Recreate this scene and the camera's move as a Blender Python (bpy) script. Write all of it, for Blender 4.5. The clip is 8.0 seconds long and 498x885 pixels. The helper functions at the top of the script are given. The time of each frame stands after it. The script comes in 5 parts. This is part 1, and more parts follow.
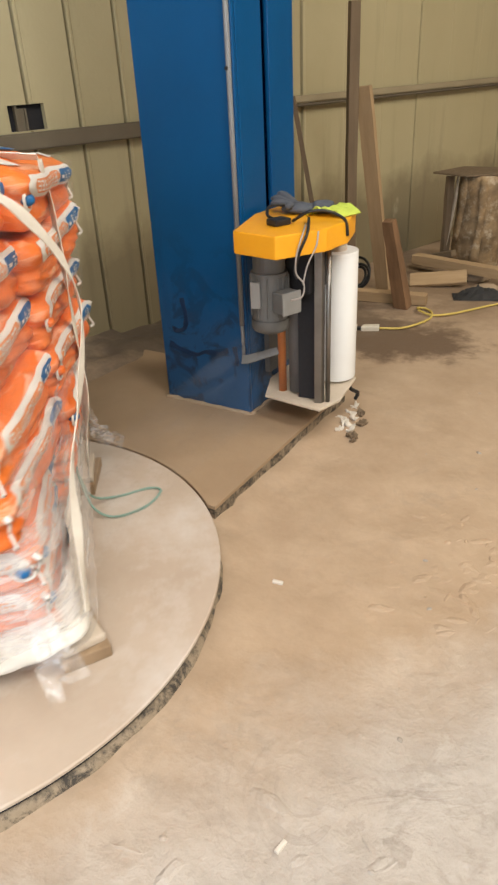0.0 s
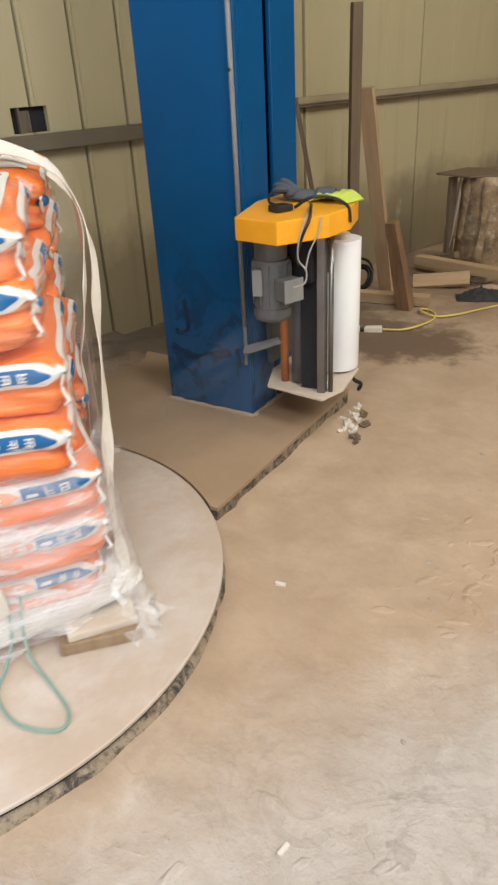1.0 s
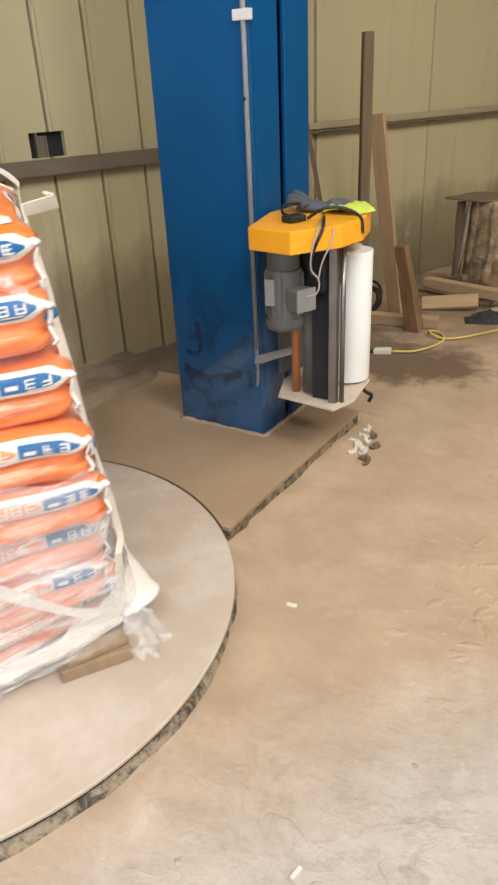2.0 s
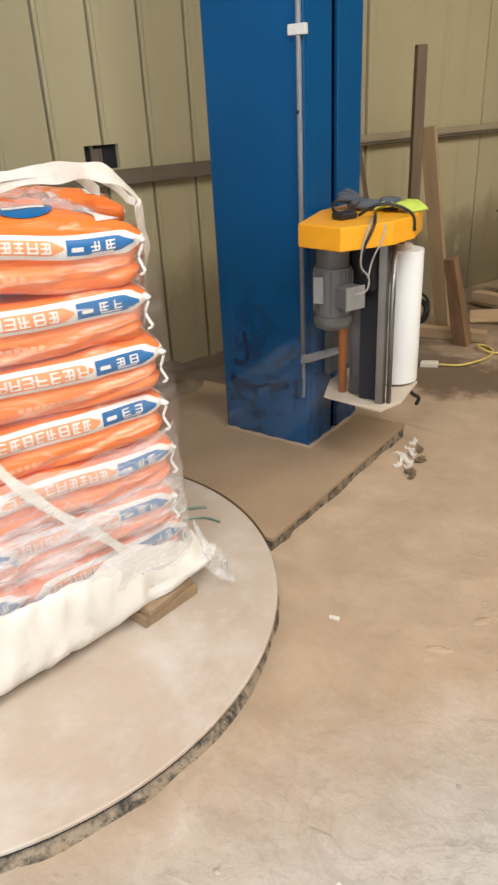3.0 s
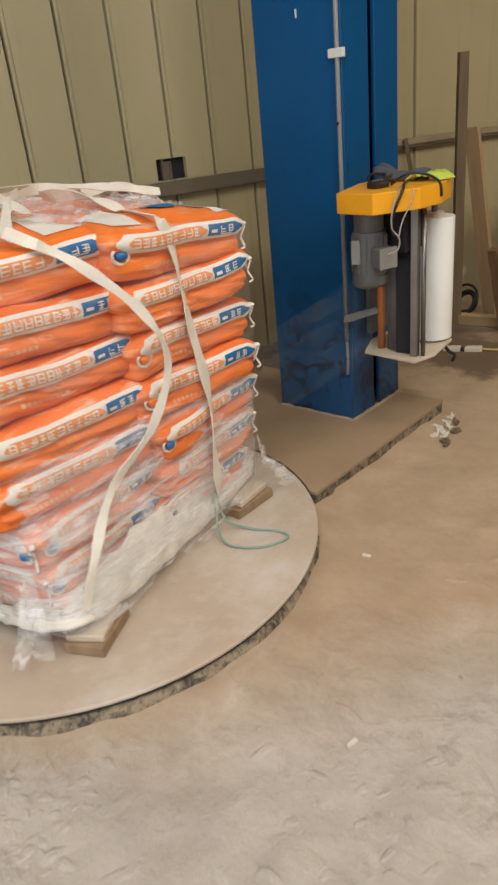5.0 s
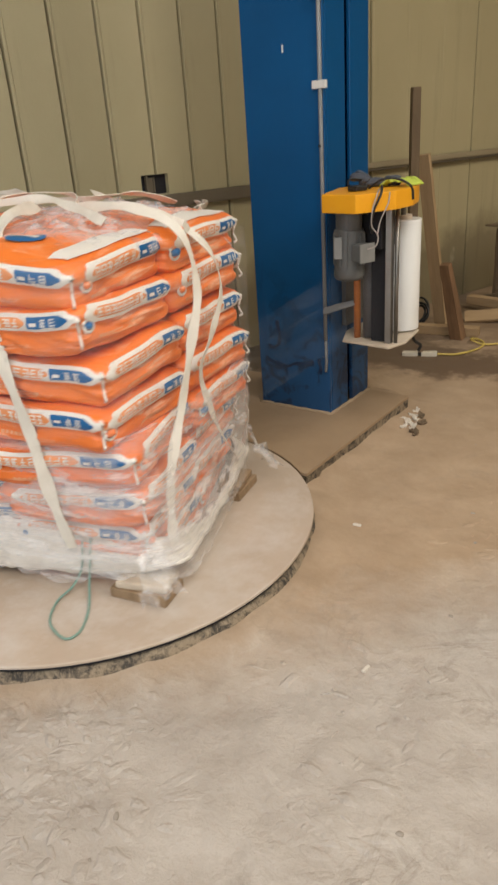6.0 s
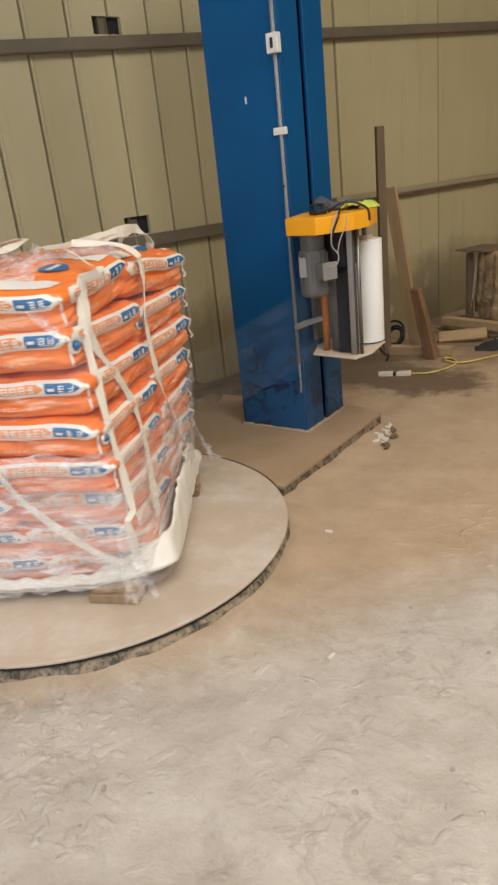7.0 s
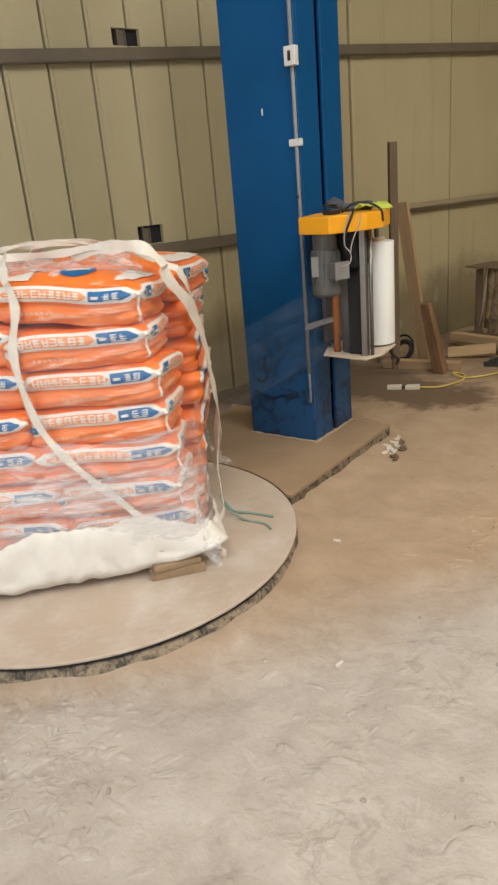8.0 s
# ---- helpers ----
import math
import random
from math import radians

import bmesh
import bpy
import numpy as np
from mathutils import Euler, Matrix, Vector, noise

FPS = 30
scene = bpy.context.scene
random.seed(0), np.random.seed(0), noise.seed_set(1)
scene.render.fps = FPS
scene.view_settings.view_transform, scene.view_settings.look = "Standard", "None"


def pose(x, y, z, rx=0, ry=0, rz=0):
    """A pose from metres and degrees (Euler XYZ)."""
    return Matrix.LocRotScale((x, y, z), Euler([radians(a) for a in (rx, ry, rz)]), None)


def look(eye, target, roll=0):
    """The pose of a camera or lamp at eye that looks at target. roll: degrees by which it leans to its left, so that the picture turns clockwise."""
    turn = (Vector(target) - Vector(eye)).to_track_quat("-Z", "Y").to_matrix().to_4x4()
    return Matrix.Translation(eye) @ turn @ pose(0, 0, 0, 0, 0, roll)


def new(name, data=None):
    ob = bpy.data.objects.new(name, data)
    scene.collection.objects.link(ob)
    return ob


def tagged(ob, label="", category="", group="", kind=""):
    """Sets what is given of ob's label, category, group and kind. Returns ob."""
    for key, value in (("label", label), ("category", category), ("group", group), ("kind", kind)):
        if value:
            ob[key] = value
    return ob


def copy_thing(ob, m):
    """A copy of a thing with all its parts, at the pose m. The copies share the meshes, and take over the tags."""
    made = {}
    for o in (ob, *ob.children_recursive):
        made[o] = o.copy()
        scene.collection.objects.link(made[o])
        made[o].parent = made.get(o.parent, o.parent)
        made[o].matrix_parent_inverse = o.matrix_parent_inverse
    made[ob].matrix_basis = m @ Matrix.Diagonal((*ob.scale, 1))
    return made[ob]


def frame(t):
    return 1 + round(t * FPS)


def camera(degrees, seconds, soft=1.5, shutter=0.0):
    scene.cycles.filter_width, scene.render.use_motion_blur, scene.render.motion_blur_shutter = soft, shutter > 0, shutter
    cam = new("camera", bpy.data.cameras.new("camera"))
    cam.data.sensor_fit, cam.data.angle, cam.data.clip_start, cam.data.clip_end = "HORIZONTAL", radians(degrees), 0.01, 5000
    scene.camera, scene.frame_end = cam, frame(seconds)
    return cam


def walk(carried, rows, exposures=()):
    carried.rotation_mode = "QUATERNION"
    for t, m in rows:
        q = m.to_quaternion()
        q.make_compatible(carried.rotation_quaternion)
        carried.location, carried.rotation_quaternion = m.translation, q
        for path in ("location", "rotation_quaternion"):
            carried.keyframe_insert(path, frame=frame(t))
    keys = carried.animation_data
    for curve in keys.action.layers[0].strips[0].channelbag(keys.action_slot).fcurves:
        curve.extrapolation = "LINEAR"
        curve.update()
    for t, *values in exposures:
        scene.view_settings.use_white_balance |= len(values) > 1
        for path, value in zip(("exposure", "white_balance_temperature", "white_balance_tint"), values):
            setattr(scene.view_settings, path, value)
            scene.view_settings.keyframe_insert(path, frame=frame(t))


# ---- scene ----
cam = camera(39.5, 8.0, soft=2.5, shutter=0.3)
PATH = [
    (0.0, pose(1.363, -2.163, 1.339, 61.34, 2.61, 31.08)),
    (0.5, pose(1.361, -2.159, 1.330, 61.54, 2.79, 31.17)),
    (1.0, pose(1.364, -2.160, 1.336, 61.50, 2.80, 31.29)),
    (2.5, pose(1.348, -2.193, 1.362, 63.78, 2.55, 33.26)),
    (3.0, pose(1.342, -2.197, 1.359, 64.03, 2.80, 35.51)),
    (3.5, pose(1.331, -2.210, 1.356, 64.04, 3.28, 37.25)),
    (4.0, pose(1.333, -2.230, 1.360, 64.73, 3.48, 37.63)),
    (4.2, pose(1.358, -2.251, 1.368, 65.58, 3.42, 38.66)),
    (5.3, pose(1.690, -2.580, 1.394, 64.33, 5.72, 40.76)),
    (5.5, pose(1.655, -2.660, 1.380, 64.26, 6.14, 39.84)),
    (5.8, pose(1.631, -2.780, 1.377, 65.18, 4.76, 36.30)),
    (6.0, pose(1.646, -2.850, 1.392, 66.11, 3.83, 35.70)),
    (6.2, pose(1.677, -2.896, 1.391, 67.92, 3.00, 38.00)),
    (6.3, pose(1.687, -2.913, 1.405, 67.58, 2.31, 38.75)),
    (6.5, pose(1.745, -2.924, 1.400, 66.54, 3.24, 38.13)),
    (6.7, pose(1.801, -2.953, 1.396, 67.45, 3.99, 35.17)),
    (6.8, pose(1.812, -2.962, 1.414, 67.70, 4.27, 34.60)),
    (7.0, pose(1.863, -2.972, 1.419, 68.51, 5.87, 35.01)),
    (7.5, pose(1.861, -2.984, 1.422, 68.96, 5.43, 35.92)),
    (8.0, pose(1.846, -2.997, 1.390, 69.82, 4.83, 35.74)),
]
EXPOSURES = [
    (0.0, -0.16, 6500, 10), (0.5, -0.08, 6400, 10), (1.0, -0.26, 6150, 10), (2.5, -0.05, 6250, 10), (3.0, -0.20, 6200, 10), (3.5, -0.38, 6150, 10),
    (4.2, -0.48, 6400, 10), (5.3, -0.76, 6600, 10), (6.0, -0.70, 6650, 10), (6.6, -0.70, 6650, 10), (7.2, -0.55, 6500, 10), (8.0, -0.58, 6550, 10),
]
walk(cam, PATH, EXPOSURES)

# ---- world and light ----
WALL = pose(-1.20, 0.519, 0, 0, 0, 74)     # local x runs along the sheet wall, -y into the shed
ROOM_Y, ROOM_X0, ROOM_X1, ROOF_Z = -9.0, -7.0, 9.0, 4.6
STRIPS = ((-4.0, -2.8), (-1.4, -0.2), (2.6, 3.8))
world = bpy.data.worlds.new("sky")
scene.world = world
world.use_nodes = True
wn = world.node_tree
sky = wn.nodes.new("ShaderNodeTexSky")
sky.sky_type = "NISHITA"
sky.sun_disc = False
sky.sun_elevation, sky.sun_rotation = radians(48), radians(200)
wn.links.new(sky.outputs[0], wn.nodes["Background"].inputs[0])
wn.nodes["Background"].inputs[1].default_value = 0.12


def area_lamp(name, m, sx, sy, watts, colour):
    data = bpy.data.lights.new(name, "AREA")
    data.shape, data.size, data.size_y, data.energy, data.color = "RECTANGLE", sx, sy, watts, colour
    ob = new(name, data)
    ob.matrix_world = m
    return ob


# daylight through the gateway, plus unseen roof fill added for floor and far end
area_lamp("gateway_daylight", WALL @ look((ROOM_X0 + 0.05, -4.6, 2.0), (ROOM_X0 + 5, -4.6, 1.4)), 4.6, 3.6, 260, (0.88, 0.94, 1.0))
for sx, watts, colour in ((-3.4, 290, (1.0, 0.95, 0.88)), (-0.8, 240, (1.0, 0.95, 0.88)), (3.2, 295, (1.0, 0.88, 0.68))):
    area_lamp("roof_fill", WALL @ pose(sx, -5.2, ROOF_Z - 0.06), 1.2, 4.0, watts, colour)


# ---- materials ----
def nodes_of(name):
    m = bpy.data.materials.new(name)
    m.use_nodes = True
    return m, m.node_tree, m.node_tree.nodes["Principled BSDF"]


def noise_node(nt, scale, detail=6.0, rough=0.6, coord="Object", stretch=(1, 1, 1), distort=0.0):
    tc = nt.nodes.new("ShaderNodeTexCoord")
    mp = nt.nodes.new("ShaderNodeMapping")
    mp.inputs["Scale"].default_value = stretch
    n = nt.nodes.new("ShaderNodeTexNoise")
    n.inputs["Scale"].default_value = scale
    n.inputs["Detail"].default_value = detail
    n.inputs["Roughness"].default_value = rough
    n.inputs["Distortion"].default_value = distort
    nt.links.new(tc.outputs[coord], mp.inputs[0])
    nt.links.new(mp.outputs[0], n.inputs[0])
    return n.outputs[0]


def ramp(nt, fac, stops):
    r = nt.nodes.new("ShaderNodeValToRGB")
    els = r.color_ramp.elements
    while len(els) < len(stops):
        els.new(0.5)
    for e, (p, c) in zip(els, stops):
        e.position, e.color = p, (*c, 1) if len(c) == 3 else c
    nt.links.new(fac, r.inputs[0])
    return r.outputs[0]


def mix(nt, fac, a, b, mode="MIX"):
    n = nt.nodes.new("ShaderNodeMix")
    n.data_type, n.blend_type = "RGBA", mode
    for k, v in ((0, fac), (6, a), (7, b)):
        if isinstance(v, bpy.types.NodeSocket):
            nt.links.new(v, n.inputs[k])
        elif k == 0:
            n.inputs[0].default_value = v
        else:
            n.inputs[k].default_value = (*v, 1)
    return n.outputs[2]


def bump(nt, bsdf, height, strength=0.3, dist=0.005, normal=None):
    b = nt.nodes.new("ShaderNodeBump")
    b.inputs["Strength"].default_value = strength
    b.inputs["Distance"].default_value = dist
    nt.links.new(height, b.inputs["Height"])
    if normal is not None:
        nt.links.new(normal, b.inputs["Normal"])
    nt.links.new(b.outputs[0], bsdf.inputs["Normal"])
    return b.outputs[0]


def surface(name, base, dark, grain=30.0, large=2.0, rough=0.6, metal=0.0, dust=None, dust_amount=0.0, relief=0.15, stretch=(1, 1, 1), vary=0.0):
    """Two-scale painted, dusty or grained surface."""
    m, nt, b = nodes_of(name)
    big = noise_node(nt, large, 5, 0.6, stretch=stretch)
    fine = noise_node(nt, grain, 5, 0.65, stretch=stretch)
    c = mix(nt, ramp(nt, big, [(0.3, (0, 0, 0)), (0.7, (1, 1, 1))]), dark, base)
    c = mix(nt, 0.35, c, mix(nt, fine, dark, base))
    if dust:
        d = ramp(nt, noise_node(nt, large * 1.7, 8, 0.7), [(0.62 - dust_amount * 0.5, (0, 0, 0)), (0.78, (1, 1, 1))])
        c = mix(nt, d, c, dust)
    if vary:
        info = nt.nodes.new("ShaderNodeObjectInfo")
        c = mix(nt, vary, c, mix(nt, info.outputs["Random"], dark, base))
    nt.links.new(c, b.inputs["Base Color"])
    b.inputs["Metallic"].default_value = metal
    r = nt.nodes.new("ShaderNodeMapRange")
    r.inputs[3].default_value, r.inputs[4].default_value = rough - 0.12, min(1.0, rough + 0.12)
    nt.links.new(fine, r.inputs[0])
    nt.links.new(r.outputs[0], b.inputs["Roughness"])
    bump(nt, b, fine, relief, 0.004)
    return m


def floor_material():
    m, nt, b = nodes_of("dusty_concrete")
    tc = nt.nodes.new("ShaderNodeTexCoord")
    sep = nt.nodes.new("ShaderNodeSeparateXYZ")
    nt.links.new(tc.outputs["Object"], sep.inputs[0])
    big = noise_node(nt, 1.1, 7, 0.6, distort=0.2)
    mid = noise_node(nt, 4.0, 9, 0.68, distort=0.1)
    fine = noise_node(nt, 60.0, 5, 0.7)
    dust = mix(nt, ramp(nt, mid, [(0.35, (0, 0, 0)), (0.68, (1, 1, 1))]), (0.338, 0.234, 0.143), (0.428, 0.310, 0.203))
    slab = mix(nt, ramp(nt, mid, [(0.32, (0, 0, 0)), (0.66, (1, 1, 1))]), (0.365, 0.322, 0.280), (0.475, 0.43, 0.382))
    # swept slab towards the gateway, loose brown dust round the machine
    def madd(a, k, c):
        n = nt.nodes.new("ShaderNodeMath")
        n.operation = "MULTIPLY_ADD"
        nt.links.new(a, n.inputs[0])
        n.inputs[1].default_value = k
        if isinstance(c, float):
            n.inputs[2].default_value = c
        else:
            nt.links.new(c, n.inputs[2])
        return n.outputs[0]
    edge = madd(sep.outputs["Y"], -1.0, madd(sep.outputs["X"], 1.1, -2.30))
    edge = madd(big, 1.3, madd(mid, 0.5, edge))
    zone = ramp(nt, madd(edge, 0.5, 0.05), [(0.25, (0, 0, 0)), (0.62, (1, 1, 1))])
    # fringe of brown dust thrown off round the turntable
    off = nt.nodes.new("ShaderNodeVectorMath")
    off.operation = "DISTANCE"
    nt.links.new(tc.outputs["Object"], off.inputs[0])
    off.inputs[1].default_value = (-0.312, -1.322, 0.0)
    fringe = ramp(nt, madd(mid, 0.16, madd(off.outputs["Value"], 1.0, -0.90)), [(0.07, (0.6, 0.6, 0.6)), (0.16, (0, 0, 0))])
    zone = mix(nt, fringe, zone, (0, 0, 0))
    c = mix(nt, zone, dust, slab)
    # damp patch and dirt strip under the machine's back end, deepened by painted shade
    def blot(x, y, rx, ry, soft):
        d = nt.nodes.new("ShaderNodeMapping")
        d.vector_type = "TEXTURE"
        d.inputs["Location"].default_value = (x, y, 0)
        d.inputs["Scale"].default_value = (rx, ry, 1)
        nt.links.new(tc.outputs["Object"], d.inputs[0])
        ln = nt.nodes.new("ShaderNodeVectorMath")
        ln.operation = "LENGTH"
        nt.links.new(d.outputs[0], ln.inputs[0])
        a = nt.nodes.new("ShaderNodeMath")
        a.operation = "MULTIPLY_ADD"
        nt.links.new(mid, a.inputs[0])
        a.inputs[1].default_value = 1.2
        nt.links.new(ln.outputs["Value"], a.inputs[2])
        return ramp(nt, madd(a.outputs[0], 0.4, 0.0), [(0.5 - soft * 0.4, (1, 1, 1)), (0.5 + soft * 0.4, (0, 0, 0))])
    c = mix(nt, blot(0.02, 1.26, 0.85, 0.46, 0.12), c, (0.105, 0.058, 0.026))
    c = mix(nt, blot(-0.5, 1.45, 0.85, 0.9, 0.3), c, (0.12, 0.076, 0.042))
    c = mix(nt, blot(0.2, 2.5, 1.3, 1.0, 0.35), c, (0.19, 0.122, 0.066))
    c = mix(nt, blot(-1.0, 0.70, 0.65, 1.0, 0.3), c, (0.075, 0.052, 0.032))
    # scraped arcs and footmarks in the swept dust, in patches
    arc = ramp(nt, noise_node(nt, 3.6, 5, 0.6, distort=1.3), [(0.44, (0, 0, 0)), (0.49, (1, 1, 1)), (0.505, (0, 0, 0))])
    arc2 = ramp(nt, noise_node(nt, 9.0, 7, 0.7, distort=0.5), [(0.36, (1, 1, 1)), (0.47, (0, 0, 0))])
    patch = ramp(nt, noise_node(nt, 1.9, 4, 0.6), [(0.44, (0, 0, 0)), (0.62, (1, 1, 1))])
    scuff = mix(nt, 1.0, mix(nt, 0.55, arc, arc2), patch, "MULTIPLY")
    scuff = mix(nt, 1.0, scuff, mix(nt, zone, (0.35, 0.35, 0.35), (1, 1, 1)), "MULTIPLY")
    c = mix(nt, mix(nt, 1.0, scuff, (0.8, 0.8, 0.8), "MULTIPLY"), c, (0.20, 0.165, 0.13))
    pale = ramp(nt, noise_node(nt, 6.5, 6, 0.65, distort=0.9), [(0.60, (0, 0, 0)), (0.68, (0.5, 0.5, 0.5))])
    c = mix(nt, mix(nt, 1.0, pale, zone, "MULTIPLY"), c, (0.53, 0.49, 0.44))
    c = mix(nt, 0.10, c, mix(nt, fine, (0.26, 0.20, 0.15), (0.66, 0.57, 0.48)))
    nt.links.new(c, b.inputs["Base Color"])
    b.inputs["Roughness"].default_value = 0.86
    # trodden crust: ridged flakes and drags
    crust = noise_node(nt, 9.0, 9, 0.66, distort=0.15)
    vo = nt.nodes.new("ShaderNodeTexVoronoi")
    vo.inputs["Scale"].default_value = 5.5
    vo.inputs["Randomness"].default_value = 1.0
    wob = nt.nodes.new("ShaderNodeVectorMath")
    wob.operation = "MULTIPLY_ADD"
    wn2 = nt.nodes.new("ShaderNodeTexNoise")
    wn2.inputs["Scale"].default_value = 6.0
    wn2.inputs["Detail"].default_value = 6.0
    nt.links.new(tc.outputs["Object"], wn2.inputs[0])
    nt.links.new(wn2.outputs["Color"], wob.inputs[0])
    wob.inputs[1].default_value = (0.35, 0.35, 0.0)
    nt.links.new(tc.outputs["Object"], wob.inputs[2])
    nt.links.new(wob.outputs[0], vo.inputs["Vector"])
    flakes = mix(nt, ramp(nt, noise_node(nt, 1.6, 4, 0.6), [(0.46, (0, 0, 0)), (0.6, (1, 1, 1))]), (0.5, 0.5, 0.5), ramp(nt, vo.outputs["Distance"], [(0.05, (1, 1, 1)), (0.35, (0.2, 0.2, 0.2)), (0.5, (0, 0, 0))]))
    relief = mix(nt, 0.45, crust, flakes)
    n1 = bump(nt, b, mix(nt, 0.12, mid, fine), 0.3, 0.02)
    n2 = bump(nt, b, mix(nt, 1.0, relief, mix(nt, zone, (0.3, 0.3, 0.3), (1, 1, 1)), "MULTIPLY"), 0.9, 0.034, n1)
    return m


def film_material(name, haze, streak_scale, tint=(0.9, 0.92, 0.95)):
    """Clear stretch film: mostly see-through, with milky streaks and a gloss."""
    m, nt, b = nodes_of(name)
    b.inputs["Base Color"].default_value = (*tint, 1)
    b.inputs["Roughness"].default_value = 0.16
    s = noise_node(nt, streak_scale, 6, 0.7, stretch=(1, 1, 5.0), distort=0.5)
    a = ramp(nt, s, [(0.36, (haze * 0.4,) * 3), (0.53, (haze,) * 3), (0.66, (min(1, haze * 2.4),) * 3)])
    nt.links.new(a, b.inputs["Alpha"])
    bump(nt, b, s, 0.5, 0.01)
    return m


def bag_material():
    m, nt, b = nodes_of("orange_woven_bag")
    big = noise_node(nt, 7.0, 4, 0.6)
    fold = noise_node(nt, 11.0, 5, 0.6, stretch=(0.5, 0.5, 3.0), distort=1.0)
    weave = noise_node(nt, 220.0, 2, 0.5)
    info = nt.nodes.new("ShaderNodeObjectInfo")
    c = mix(nt, big, (0.70, 0.135, 0.02), (0.93, 0.235, 0.04))
    c = mix(nt, 0.25, c, mix(nt, info.outputs["Random"], (0.62, 0.11, 0.018), (0.95, 0.26, 0.05)))
    # pale crease streaks: painted highlights of the glossy skin, along with white scuffs
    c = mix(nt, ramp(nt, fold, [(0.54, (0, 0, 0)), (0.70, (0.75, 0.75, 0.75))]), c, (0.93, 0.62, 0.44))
    nt.links.new(c, b.inputs["Base Color"])
    b.inputs["Roughness"].default_value = 0.32
    n1 = bump(nt, b, fold, 0.5, 0.02)
    bump(nt, b, weave, 0.12, 0.002, n1)
    return m


def plain(name, colour, rough=0.5, metal=0.0, grain=60):
    return surface(name, colour, tuple(c * 0.72 for c in colour), grain, 4.0, rough, metal)


def wall_material():
    m, nt, b = nodes_of("cream_sheet_metal")
    big = noise_node(nt, 1.6, 6, 0.6)
    streak = noise_node(nt, 9.0, 6, 0.65, stretch=(1, 1, 0.08))
    fine = noise_node(nt, 50.0, 4, 0.6)
    info = nt.nodes.new("ShaderNodeObjectInfo")
    c = mix(nt, big, (0.345, 0.292, 0.165), (0.475, 0.42, 0.262))
    c = mix(nt, 0.25, c, mix(nt, info.outputs["Random"], (0.34, 0.29, 0.17), (0.53, 0.475, 0.30)))
    c = mix(nt, ramp(nt, streak, [(0.55, (0, 0, 0)), (0.8, (0.6, 0.6, 0.6))]), c, (0.27, 0.225, 0.14))
    # splashed dirt along the foot of the sheets
    tc = nt.nodes.new("ShaderNodeTexCoord")
    sep = nt.nodes.new("ShaderNodeSeparateXYZ")
    nt.links.new(tc.outputs["Object"], sep.inputs[0])
    mr = nt.nodes.new("ShaderNodeMath")
    mr.operation = "MULTIPLY_ADD"
    nt.links.new(big, mr.inputs[0])
    mr.inputs[1].default_value = -0.9
    nt.links.new(sep.outputs["Z"], mr.inputs[2])
    splash = ramp(nt, mr.outputs[0], [(0.0, (0.6, 0.6, 0.6)), (0.22, (0, 0, 0))])
    c = mix(nt, splash, c, (0.10, 0.072, 0.042))
    rubbed = ramp(nt, noise_node(nt, 3.2, 5, 0.6, stretch=(1, 1, 0.5)), [(0.66, (0, 0, 0)), (0.74, (0.5, 0.5, 0.5))])
    c = mix(nt, rubbed, c, (0.62, 0.57, 0.42))
    nt.links.new(c, b.inputs["Base Color"])
    b.inputs["Roughness"].default_value = 0.42
    b.inputs["Metallic"].default_value = 0.0
    bump(nt, b, mix(nt, 0.3, big, fine), 0.2, 0.02)
    return m


def blue_material():
    m, nt, b = nodes_of("blue_machine_paint")
    big = noise_node(nt, 2.2, 5, 0.6)
    run = noise_node(nt, 7.0, 6, 0.65, stretch=(1, 1, 0.15))
    fine = noise_node(nt, 80.0, 4, 0.6)
    c = mix(nt, big, (0.002, 0.052, 0.155), (0.003, 0.088, 0.25))
    c = mix(nt, ramp(nt, run, [(0.6, (0, 0, 0)), (0.8, (0.5, 0.5, 0.5))]), c, (0.003, 0.030, 0.095))
    # dry dust clinging to the lower sheets, with its own blotchy edge
    tc = nt.nodes.new("ShaderNodeTexCoord")
    sep = nt.nodes.new("ShaderNodeSeparateXYZ")
    nt.links.new(tc.outputs["Object"], sep.inputs[0])
    mr = nt.nodes.new("ShaderNodeMath")
    mr.operation = "MULTIPLY_ADD"
    nt.links.new(noise_node(nt, 5.0, 7, 0.7), mr.inputs[0])
    mr.inputs[1].default_value = -0.7
    nt.links.new(sep.outputs["Z"], mr.inputs[2])
    # rubbed black marks low on the sheets
    rub = ramp(nt, noise_node(nt, 6.0, 5, 0.6, distort=1.5), [(0.50, (0, 0, 0)), (0.58, (0.7, 0.7, 0.7))])
    reach = ramp(nt, mr.outputs[0], [(0.0, (1, 1, 1)), (0.42, (0, 0, 0))])
    c = mix(nt, mix(nt, 1.0, rub, reach, "MULTIPLY"), c, (0.003, 0.014, 0.04))
    dusty = ramp(nt, mr.outputs[0], [(0.0, (0.10, 0.12, 0.12)), (0.3, (0, 0, 0))])
    c = mix(nt, dusty, c, (0.14, 0.14, 0.17))
    speck = ramp(nt, noise_node(nt, 26.0, 2, 0.5), [(0.80, (0, 0, 0)), (0.83, (0.6, 0.6, 0.6))])
    c = mix(nt, speck, c, (0.10, 0.22, 0.38))
    nt.links.new(c, b.inputs["Base Color"])
    b.inputs["Roughness"].default_value = 0.36
    b.inputs["Specular IOR Level"].default_value = 0.22
    bump(nt, b, mix(nt, 0.2, big, fine), 0.12, 0.02)
    return m


